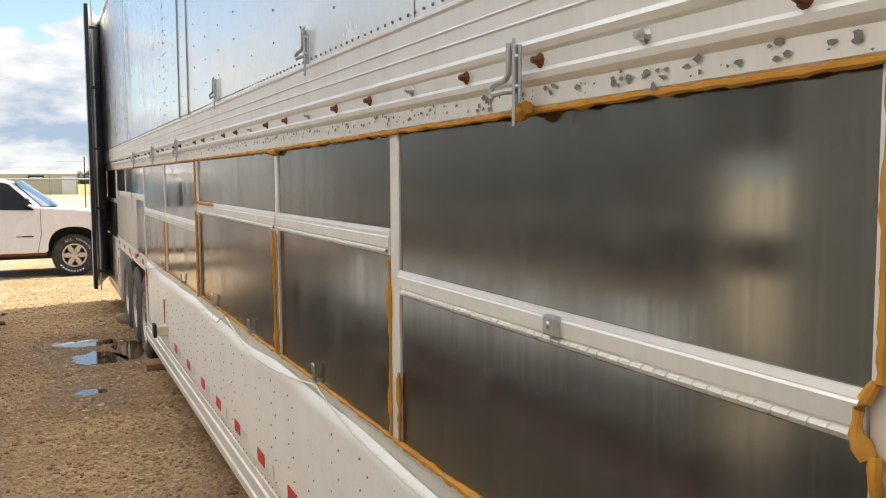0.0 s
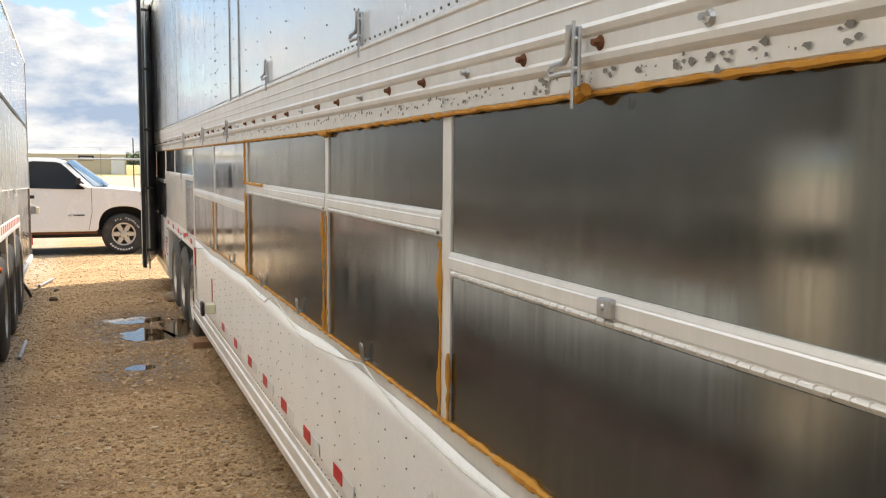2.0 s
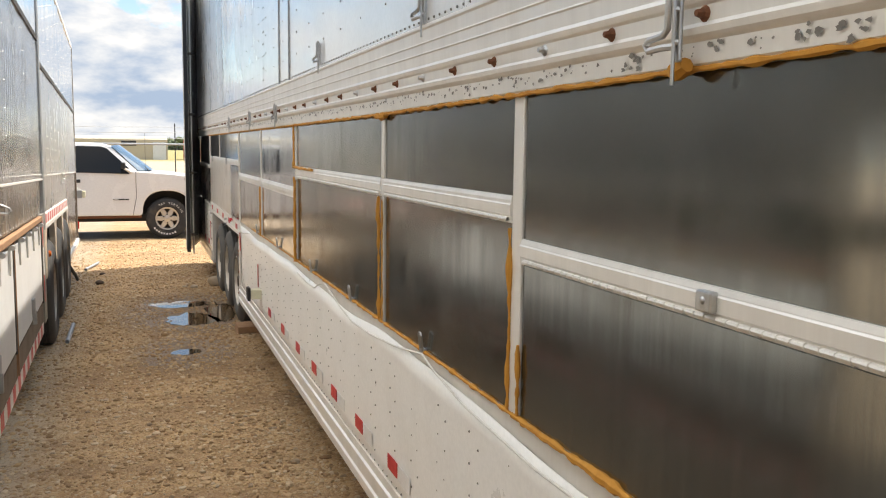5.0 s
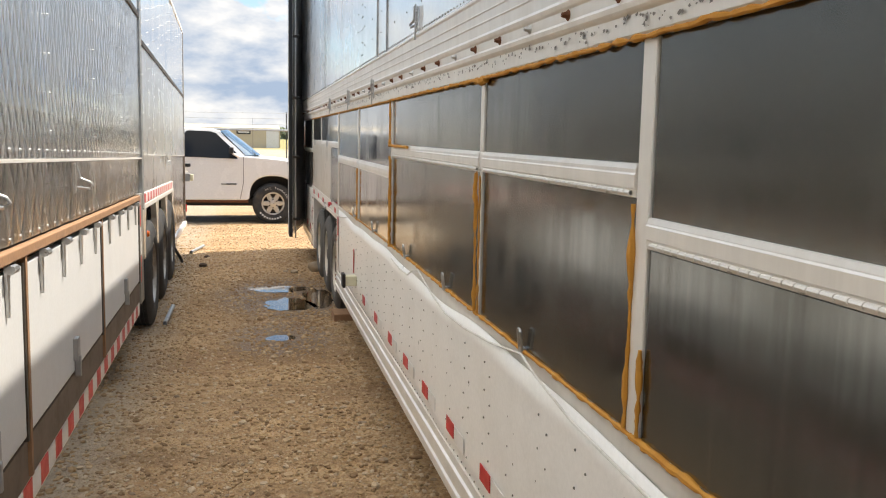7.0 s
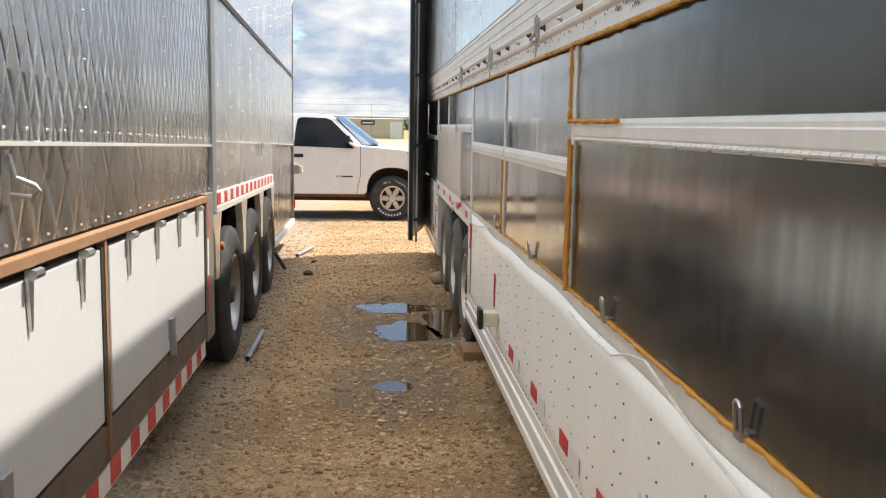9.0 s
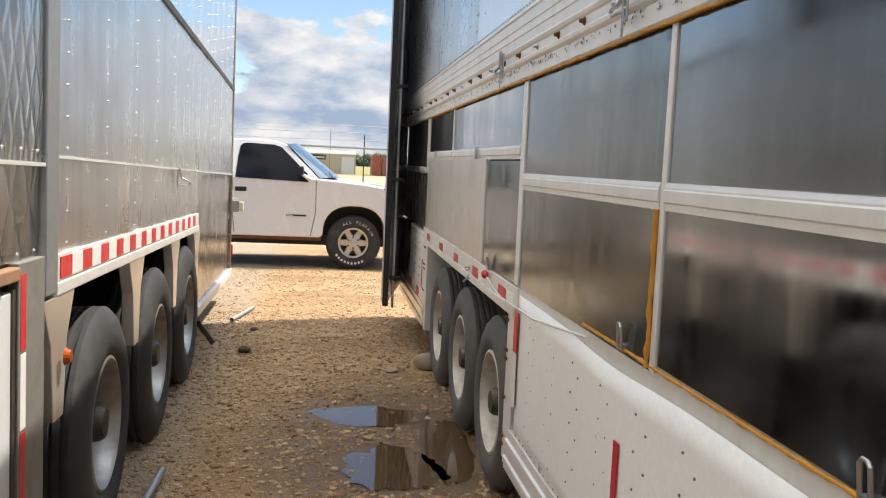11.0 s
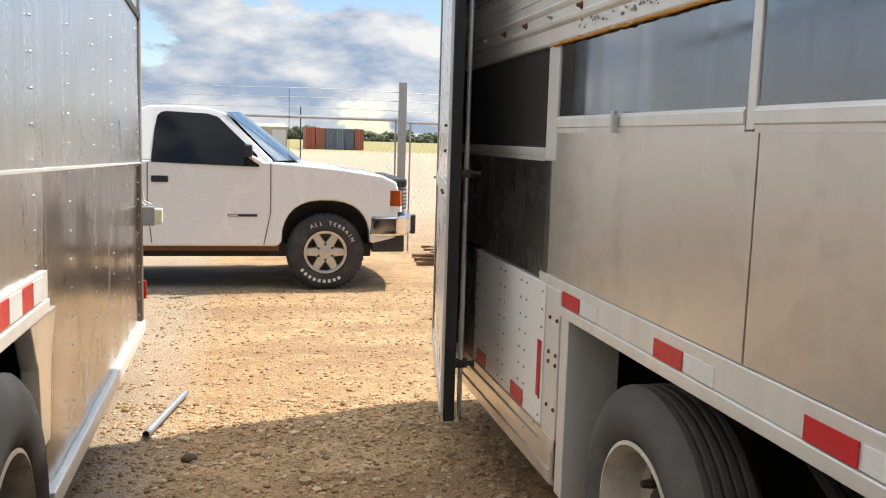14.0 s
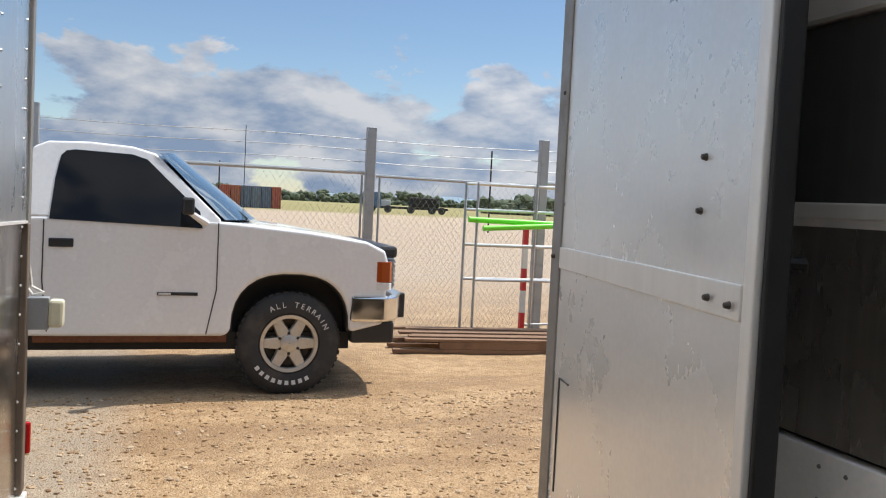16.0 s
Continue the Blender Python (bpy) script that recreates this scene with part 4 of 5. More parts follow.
# unseen block and beam, added to bound the bright gap mirrored opposite
pbox("unseen_nose", M_LEFT_LOW, lt, -0.31, -0.014, 2.655, LF - 0.004, 2.09, LT, "unseen stainless nose added to cap the mirrored gap", 0.01)
pbox("drawbar", M_DARK, lt, -0.26, -0.12, 2.665, LF - 0.002, 1.60, 1.76, "unseen dark beam added across the mirrored gap", 0.01)
# dark sheet added behind these wheels, stands in for deep shade
pbox("well_shade_sheet", M_DARK, lt, -1.3, -1.25, 8.16, 12.55, 0.6, 1.45)


def wavy_sheet(y0, y1, z0, z1, x, amp, seed, fy=1.6, fz=1.3):
    bm = bmesh.new()
    ys, zs = np.linspace(y0, y1, max(3, int((y1 - y0) / 0.06))), np.linspace(z0, z1, max(3, int((z1 - z0) / 0.08)))
    grid = [[bm.verts.new((x + amp * noise.noise(Vector((a * fy, c * fz, seed))), a, c)) for c in zs] for a in ys]
    for a, b in zip(grid, grid[1:]):
        for j in range(len(zs) - 1):
            bm.faces.new((a[j], a[j + 1], b[j + 1], b[j]))
    return bm


for y0, y1 in ((LF, 8.42),):
    s_ = part("quilted_panel", wavy_sheet(y0, y1, 1.83, 3.0, 0.0, 0.006, 1.0), M_QUILT, lt, "quilted stainless panel", smooth=True)
    part("lower_panel", wavy_sheet(y0, y1, 1.535, 1.828, -0.012, 0.012, 2.0, 3.5, 2.0), M_QUILT_LOW, lt, "buckled quilted stainless strip", smooth=True)
    # finish and ripples chosen to throw sun streaks on the opposite skirt
    part("upper_panel", wavy_sheet(y0, y1, 3.04, LT, 0.0, 0.012, 7.0, 2.6, 0.25), M_BRIGHT, lt, "rippled stainless panel made mirror-bright to bounce sunlight", smooth=True)
    pbox("lip", M_ALU, lt, -0.02, 0.012, y0, y1, 1.822, 1.834)
    pbox("trim", M_HUB, lt, -0.01, 0.012, y0, y1, 2.99, 3.03)
part("rear_panel", wavy_sheet(8.57, LR, 1.86, 2.80, 0.0, 0.008, 3.0), M_LEFT_REAR, lt, "satin stainless panel", smooth=True)
# mirror finish here too, to bounce sun onto the right trailer
part("rear_panel", wavy_sheet(8.57, LR, 2.84, LT, 0.0, 0.012, 4.0, 2.4, 0.3), M_BRIGHT, lt, "satin stainless panel", smooth=True)
part("rear_panel", wavy_sheet(8.57, 12.6, 1.525, 1.858, -0.010, 0.010, 5.0, 3.0, 2.0), M_LEFT_REAR, lt, "buckled stainless strip", smooth=True)
part("rear_panel", wavy_sheet(12.6, LR, 0.78, 1.858, -0.008, 0.012, 6.0, 2.6, 1.3), M_LEFT_LOW, lt, "buckled stainless panel", smooth=True)
pbox("trim", M_HUB, lt, -0.01, 0.012, 8.57, LR, 2.80, 2.84)
pbox("lip", M_ALU, lt, -0.02, 0.010, 8.57, LR, 1.852, 1.862)
pbox("corner_post", M_GALV, lt, -0.05, 0.014, 8.43, 8.565, 1.40, LT, "dark upright joint post", 0.004)
pbox("corner_post", M_GREYFRAME, lt, -0.05, 0.010, 8.17, 8.43, 0.62, 1.535, "dark upright joint post", 0.004)
pbox("corner_post", M_SPLASH, lt, -0.05, 0.012, LR - 0.05, LR + 0.03, 0.78, 1.85, "brown dirty corner post", 0.006)
pbox("corner_post", M_GREYFRAME, lt, -0.05, 0.012, LR - 0.05, LR + 0.03, 1.852, LT, "grey corner post", 0.006)
pbox("bottom_rail", M_ALU, lt, -0.05, 0.025, 12.55, LR + 0.02, 0.70, 0.775, "pale bottom rail", 0.006)
pbox("roof", M_ALU, lt, -2.52, 0.01, 7.0, LR, LT, LT + 0.05)
bm = bmesh.new()
for y in np.arange(8.7, LR, 0.62):
    for z in np.arange(0.85 if y > 12.6 else 1.56, LT, 0.11):
        disc2 = (0.0035, y, z)
        disc(bm, disc2, 0.006, -0.006, 6)
for y in np.arange(LF + 0.05, 8.4, 0.16):
    disc(bm, (0.004, y, 1.87), 0.006, -0.006, 6)
    disc(bm, (-0.004, y, 1.56), 0.006, -0.006, 6)
for y in (3.3, 4.6, 5.85, 7.1):
    for z in np.arange(1.95, 3.0, 0.16):
        disc(bm, (0.004, y, z), 0.006, -0.006, 6)
tagged(part("rivet", bm, M_STEEL, lt, "rows of small rivets"), kind="stuff")

# wooden drip strip and white lockers
pbox("wood_strip", M_WOOD, lt, -0.05, 0.016, LF, 8.17, 1.484, 1.524, "weathered brown wooden strip", 0.005)
pbox("skirt_strip", M_SPLASH, lt, -0.05, -0.004, LF, 8.17, 0.645, 0.80, "grey skirt strip")
LOCK = ((LF + 0.02, 4.02), (4.09, 5.99), (6.10, 8.14))
for y0, y1 in LOCK:
    bm = bmesh.new()
    box(bm, -0.045, 0.0, y0, y1, 0.815, 1.455)
    ld = part("locker_door", bm, M_BOXWHITE, lt, "white painted locker door", bevel=0.006)
    pbox("edge_trim", M_HUB, ld, -0.02, 0.006, y1 - 0.012, y1 + 0.012, 0.80, 1.46)
    n = 2 if y1 - y0 < 1.5 else 4
    for i in range(n):
        y = y0 + (y1 - y0) * (i + 0.5) / n
        bm = bmesh.new()
        extrude_profile(bm, [(y - 0.022, 1.478), (y + 0.022, 1.478), (y + 0.020, 1.425), (y + 0.006, 1.305), (y - 0.006, 1.305), (y - 0.020, 1.425)], "x", 0.002, 0.012)
        tube(bm, [(0.026, y - 0.035, 1.468), (0.026, y + 0.035, 1.468)], 0.016, 8)
        part("strap_hinge", bm, M_STEEL, ld, "tapered steel strap hinge")
    ym = (y0 + y1) / 2
    bm = bmesh.new()
    box(bm, -0.002, 0.022, ym - 0.035, ym + 0.035, 0.87, 0.98)
    box(bm, 0.0, 0.030, ym - 0.012, ym + 0.012, 0.79, 0.89)
    part("latch", bm, M_GALV, ld, "steel draw latch", bevel=0.004)
pbox("divider", M_WOOD, lt, -0.04, 0.010, 6.005, 6.035, 0.66, 1.50)
pbox("divider", M_WOOD, lt, -0.04, 0.010, 4.035, 4.065, 0.66, 1.50)
y, k = LF + 0.02, 0
while y < 8.1:
    tape(y, y + 0.148, 0.548, 0.638, M_RED if k % 2 == 0 else M_TAPEWHITE, lt, -0.006)
    y += 0.15
    k += 1
pbox("tape_strip", M_ALU, lt, -0.05, -0.008, LF, 8.17, 0.535, 0.643)
y, k = 8.62, 0
while y < 12.4:
    tape(y, y + 0.148, 1.44, 1.515, M_RED if k % 2 == 0 else M_TAPEWHITE, lt, 0.006)
    y += 0.15
    k += 1
pbox("fender_rail", M_ALU, lt, -0.05, 0.012, 8.57, 12.6, 1.385, 1.43, "pale rail over the wheels", 0.005)
pbox("tape_strip", M_ALU, lt, -0.05, 0.005, 8.57, 12.6, 1.432, 1.524)
tape(8.185, 8.235, 1.27, 1.50, M_RED, lt, 0.0085)
tape(8.185, 8.235, 1.03, 1.26, M_TAPEWHITE, lt, 0.0085)
tape(8.185, 8.235, 0.80, 1.02, M_RED, lt, 0.0085)
bm = bmesh.new()
disc(bm, (0.026, 8.62, 1.17), 0.032, -0.02, 14)
part("marker_lamp", bm, M_AMBER, lt, "round amber marker lamp")
LW = (9.35, 10.72, 12.02)
for y in (8.62, 10.04, 11.37, 12.53):
    bm = bmesh.new()
    extrude_profile(bm, [(y - 0.20, 1.384), (y + 0.20, 1.384), (y + 0.10, 1.22), (y + 0.06, 0.95), (y - 0.06, 0.95), (y - 0.10, 1.22)], "x", -0.05, 0.006)
    part("fender_web", bm, M_ALU_DULL, lt, "dirty fender web between wheels", bevel=0.004)
for y in LW:
    truck_wheel(lt, 0.03, y, 0.505 + 0.0255 * y - 0.012, 0.505, 0.285, 0.28, side=1, tyre_mat=M_RUBBER, rim_mat=M_DULLRIM)
    bm = bmesh.new()
    tube(bm, [(-0.25, y, 0.505 + 0.0255 * y), (-2.3, y, 0.505 + 0.0255 * y)], 0.06, 10)
    part("axle", bm, M_DARK, lt)
bm = bmesh.new()
tube(bm, [(0.0, 12.75, 0.62), (0.06, 12.95, 0.48), (0.08, 13.1, 0.40)], 0.022, 8)
part("mud_bracket", bm, M_BLACK, lt, "bent black bracket", smooth=True)
bm = bmesh.new()
box(bm, -0.0, 0.09, LR - 0.03, LR + 0.03, 1.43, 1.56)
part("lamp_mount", bm, M_GALV, lt, "grey lamp mount", bevel=0.004)
pbox("marker_lamp", M_PLASTIC, lt, 0.09, 0.145, LR - 0.04, LR + 0.04, 1.44, 1.55, "yellowed marker lamp", 0.012)
pbox("tail_lamp", M_LENS, lt, -0.01, 0.03, LR + 0.03, LR + 0.06, 0.92, 1.05, "red tail lamp", 0.01)
bm = bmesh.new()
tube(bm, [(0.0, LR + 0.02, 1.60), (0.03, LR - 0.02, 1.57), (0.07, LR, 1.575), (0.02, LR + 0.03, 1.60), (0.01, LR + 0.03, 1.68)], 0.006, 6)
part("wire_loop", bm, M_CORD, lt, "twisted wire")


def side_hook(y, z):
    bm = bmesh.new()
    box(bm, 0.0, 0.010, y - 0.014, y + 0.014, z - 0.07, z + 0.07)
    tube(bm, [(0.015, y, z + 0.06), (0.03, y, z), (0.075, y + 0.01, z - 0.02), (0.085, y + 0.01, z - 0.035), (0.07, y, z - 0.05), (0.015, y, z - 0.045)], 0.006, 8)
    part("hold_open_hook", bm, M_STEEL, lt, "zinc hold-open hook", smooth=True)


for y, z in ((5.15, 1.74), (3.5, 1.74), (11.4, 1.80)):
    side_hook(y, z)

# next rig ahead of it, seen mirrored in the dark panels
nb = thing("parked_trailer", "plain dark grey trailer parked nose to tail", "trailer", pose(-0.66, 2.63, 0))
pbox("body", M_GREYFRAME, nb, -2.4, 0.0, -9.0, 0.0, 0.55, 4.0, "", 0.03)
# unseen reflector panel, added to brighten the skirt opposite
part("upper_panel", wavy_sheet(-8.9, -0.02, 2.5, 3.95, 0.012, 0.012, 12.0, 2.6, 0.25), M_BRIGHT, nb, "rippled stainless panel made mirror-bright to bounce sunlight", smooth=True)
for y in (-1.0, -2.2):
    truck_wheel(nb, -0.03, y, 0.5, 0.505, 0.285, 0.28, side=1)


# ---- small things on the ground ----
stone(1.0, 12.50, 0.085, 2.0, "rounded tan stone beside the rear wheel", flat=0.95)
stone(0.71, 12.36, 0.05, 3.1, "small pale flat stone", flat=0.5)
stone(0.60, 12.45, 0.03, 5.1, "small pale flat stone", flat=0.5)
stone(-0.50, 13.02, 0.055, 4.2, "dark clod of earth", M_CLOD, "clod", 0.6)
stone(-0.50, 14.05, 0.035, 6.2, "dark clod of earth", M_CLOD, "clod", 0.6)


def pipe(a, b, r, label):
    bm = bmesh.new()
    a, b = Vector(a), Vector(b)
    d = b - a
    n = 14
    rot = d.to_track_quat("X", "Z").to_matrix().to_4x4()
    lathe(bm, [(r, 0), (r, d.length), (r * 0.82, d.length), (r * 0.82, 0)], n, close=True)
    return solo("steel_pipe", bm, M_GALV, label, "pipe", smooth=True, m=Matrix.Translation(a) @ rot)


pipe((-0.655, 9.18, 0.035), (-0.655, 10.05, 0.032), 0.021, "short length of dark steel pipe on the gravel")
pipe((-0.745, 14.35, 0.032), (-0.595, 15.12, 0.030), 0.021, "length of galvanised pipe on the gravel")
bm = bmesh.new()
box(bm, 0.95, 1.32, 9.20, 9.50, -0.01, 0.075)
solo("wood_block", bm, M_WOOD, "reddish timber chock beside the wheel", "wood block", bevel=0.006)


# ---- pickup ----
tk = thing("pickup_truck", "white two-door pickup with tinted windows and alloy wheels", "pickup truck", pose(0, 18.95, 0))
WX, WR, BW = 0.60, 0.418, 1.93
RX = WX - 3.34


def arch(cx, cz, r, n=16):
    out = []
    for a in np.linspace(0.0, math.pi, n):
        c, sn = math.cos(a), math.sin(a)
        out.append((cx + r * math.copysign(abs(c) ** 0.8, c), cz + r * 0.97 * abs(sn) ** 0.8))
    return out


ZS = 0.50
low = [(1.36, ZS + 0.08), (1.38, 0.78), (1.385, 1.10), (1.36, 1.19), (1.20, 1.262), (0.75, 1.325), (0.20, 1.372), (-0.02, 1.385), (-1.30, 1.375), (-1.45, 1.36), (-3.75, 1.33), (-3.82, 1.2), (-3.82, 0.62), (-3.6, ZS)]
low += [(x, z) for x, z in arch(RX, ZS, 0.46)[::-1]]
low += [(-1.2, ZS - 0.02), (0.08, ZS - 0.02)]
low += [(x, z) for x, z in arch(WX, ZS + 0.02, 0.475)[::-1]]
low += [(1.12, ZS + 0.02)]
bm = bmesh.new()
extrude_profile(bm, low, "y", 0.0, BW)
body = part("body", bm, M_PAINT, tk, "white painted lower body", bevel=0.045)
body.modifiers["bevel"].segments = 4
# arch linings and underside
bm = bmesh.new()
for cx in (WX, RX):
    extrude_profile(bm, arch(cx, ZS + 0.02, 0.47) + [(cx - 0.47, ZS - 0.05), (cx + 0.47, ZS - 0.05)], "y", 0.24, BW - 0.24)
box(bm, -3.6, 1.1, 0.12, BW - 0.12, 0.36, 0.50)
part("underbody", bm, M_DARK, tk, "dark underbody")
bm = bmesh.new()
box(bm, -1.3, 0.10, 0.02, 0.06, 0.43, 0.49)
part("rocker_panel", bm, M_RUST, tk, "muddy brown rocker edge", bevel=0.01)
# dark arch lips
for cx, r in ((WX, 0.475), (RX, 0.46)):
    bm = bmesh.new()
    o, i_ = arch(cx, ZS + 0.02, r + 0.006, 20), arch(cx, ZS + 0.02, r - 0.012, 20)
    extrude_profile(bm, o + i_[::-1], "y", 0.03, 0.22)
    part("wheel_arch", bm, M_TRIM, tk, "black wheel arch lining")
# cab
cab = [(-1.42, 1.37), (-1.39, 1.72), (-1.34, 1.885), (-1.24, 1.935), (-0.95, 1.947), (-0.64, 1.930), (-0.47, 1.885), (0.03, 1.395), (0.03, 1.36)]
bm = bmesh.new()


def cab_y(z):
    return 0.01 + (z - 1.38) * 0.33


near = [bm.verts.new((x, cab_y(z), z)) for x, z in cab]
farv = [bm.verts.new((x, BW - cab_y(z), z)) for x, z in cab]
for i in range(len(cab)):
    j = (i + 1) % len(cab)
    bm.faces.new((near[i], near[j], farv[j], farv[i]))
bm.faces.new(near[::-1])
bm.faces.new(farv)
cabp = part("cab", bm, M_PAINT, tk, "white cab", bevel=0.05)
cabp.modifiers["bevel"].segments = 4


def cab_glass(poly, far_side=False):
    bm = bmesh.new()
    s = -1 if not far_side else 1
    base = (lambda z: cab_y(z)) if not far_side else (lambda z: BW - cab_y(z))
    a = [bm.verts.new((x, base(z) + s * 0.006, z)) for x, z in poly]
    b = [bm.verts.new((x, base(z) - s * 0.01, z)) for x, z in poly]
    for i in range(len(poly)):
        j = (i + 1) % len(poly)
        bm.faces.new((a[i], a[j], b[j], b[i]))
    bm.faces.new(a)
    bm.faces.new(b[::-1])
    return bm


SIDEWIN = [(-1.20, 1.355), (-1.175, 1.66), (-1.145, 1.83), (-1.11, 1.868), (-1.05, 1.880), (-0.64, 1.868), (-0.53, 1.835), (-0.13, 1.45), (-0.11, 1.325)]
part("side_window", cab_glass(SIDEWIN), M_GLASS_T, tk, "black tinted side window")
part("side_window", cab_glass(SIDEWIN, True), M_GLASS_T, tk, "black tinted side window")
bm = bmesh.new()
NW = 16
for lift in (0.012, -0.02):
    rows_w = []
    for v in range(NW + 1):
        f = 2 * v / NW - 1
        k = 1 - abs(f) ** 2.4
        top, bot = Vector((-0.455 + 0.14 * k, BW / 2 + f * (BW / 2 - 0.165), 1.882 + 0.02 * k)), Vector((0.045 + 0.32 * k, BW / 2 + f * (BW / 2 - 0.025), 1.385))
        rows_w.append([bm.verts.new(top.lerp(bot, u / 4) + Vector((lift, 0, lift * 0.7))) for u in range(5)])
    for a, b in zip(rows_w, rows_w[1:]):
        for u in range(4):
            bm.faces.new((a[u], a[u + 1], b[u + 1], b[u]))
part("windscreen", bm, M_WINDSHIELD, tk, "bluish curved windscreen", smooth=True)
bm = bmesh.new()
tube(bm, [(0.26, 0.35, 1.40), (0.14, 0.45, 1.50)], 0.010, 6)
part("wiper", bm, M_TRIM, tk, "black wiper arm")
bm = bmesh.new()
tube(bm, [(0.20, 0.10, 1.36), (0.20, 0.10, 2.15)], 0.003, 5)
part("aerial", bm, M_TRIM, tk, "thin whip aerial")
# door shut lines and fittings
for pts in ([(-1.235, 1.35), (-1.24, 0.9), (-1.20, 0.52)], [(0.01, 1.37), (0.01, 0.85), (-0.06, 0.50)]):
    bm = bmesh.new()
    tube(bm, [(x, -0.001, z) for x, z in pts], 0.005, 6)
    part("shut_line", bm, M_TRIM, tk, "door shut line")
pbox("door_handle", M_TRIM, tk, -1.20, -1.03, -0.012, 0.01, 1.15, 1.215, "black door handle", 0.008)
pbox("badge", M_TRIM, tk, -0.43, -0.13, -0.008, 0.0, 0.80, 0.825, "grey badge strip", 0.002)
pbox("badge", M_LETTER, tk, -0.42, -0.33, -0.010, -0.007, 0.805, 0.82, "pale lettering block")
bm = bmesh.new()
box(bm, -0.27, -0.18, -0.20, -0.09, 1.43, 1.56)
mr = part("door_mirror", bm, M_TRIM, tk, "dark door mirror", bevel=0.02)
bm = bmesh.new()
tube(bm, [(-0.22, -0.10, 1.45), (-0.08, 0.03, 1.36)], [0.02, 0.035], 8)
part("mirror_arm", bm, M_PAINT, mr, smooth=True)
# front end
def nose(name, plan, z0, z1, mat, label="", depth=0.10):
    """A piece of the bowed front, and its twin on the far side where it is a lamp."""
    outs = []
    for side in (0, 1):
        pl_ = [(x, y if side == 0 else BW - y) for x, y in plan + [(x - depth, y + 0.02) for x, y in plan[::-1]]]
        bm = bmesh.new()
        extrude_profile(bm, pl_, "z", z0, z1)
        outs.append(part(name, bm, mat, tk, label, bevel=0.004))
    return outs


nose("turn_signal", [(1.33, -0.008), (1.40, 0.0), (1.432, 0.05)], 0.93, 1.10, M_AMBER, "amber corner lamp")
nose("turn_signal", [(1.33, -0.008), (1.40, 0.0), (1.432, 0.05)], 0.865, 0.925, M_LETTER, "clear corner lamp")
nose("headlamp", [(1.434, 0.055), (1.515, 0.28)], 0.88, 1.10, M_TRIM, "dark rectangular headlamp")
nose("grille", [(1.517, 0.285), (1.575, 0.60), (1.585, BW / 2)], 0.865, 1.10, M_TRIM, "black bowed grille")
for k in range(6):
    nose("grille_bar", [(1.445, 0.06), (1.525, 0.285), (1.583, 0.60), (1.593, BW / 2)], 0.873 + k * 0.040, 0.885 + k * 0.040, M_CHROME, "", 0.02)
pbox("bonnet_deflector", M_TRIM, tk, 1.34, 1.50, 0.14, BW - 0.14, 1.125, 1.225, "dark bonnet deflector", 0.03)
bm = bmesh.new()
extrude_profile(bm, [(1.08, -0.02), (1.38, -0.04), (1.48, 0.05), (1.60, 0.36), (1.63, 0.7), (1.63, BW - 0.7), (1.60, BW - 0.36), (1.48, BW - 0.05), (1.38, BW + 0.04), (1.08, BW + 0.02)], "z", 0.60, 0.82)
part("bumper", bm, M_CHROME, tk, "chrome front bumper", bevel=0.025)
bm = bmesh.new()
extrude_profile(bm, [(1.10, 0.02), (1.46, 0.02), (1.52, 0.4), (1.52, BW - 0.4), (1.46, BW - 0.02), (1.10, BW - 0.02)], "z", 0.42, 0.60)
part("air_dam", bm, M_TRIM, tk, "dark air dam", bevel=0.02)
pbox("bumper_guard", M_TRIM, tk, 1.59, 1.66, 0.42, 0.50, 0.58, 0.80, "black bumper guard", 0.015)
pbox("rear_bumper", M_CHROME, tk, -3.98, -3.80, 0.02, BW - 0.02, 0.52, 0.70, "chrome rear bumper", 0.02)


def text_mesh(ch, size, depth=0.002):
    cu = bpy.data.curves.new("letter", "FONT")
    cu.body, cu.size, cu.extrude, cu.align_x, cu.align_y = ch, size, depth, "CENTER", "CENTER"
    ob = bpy.data.objects.new("letter", cu)
    scene.collection.objects.link(ob)
    dg = bpy.context.evaluated_depsgraph_get()
    me = bpy.data.meshes.new_from_object(ob.evaluated_get(dg))
    bpy.data.objects.remove(ob)
    return me


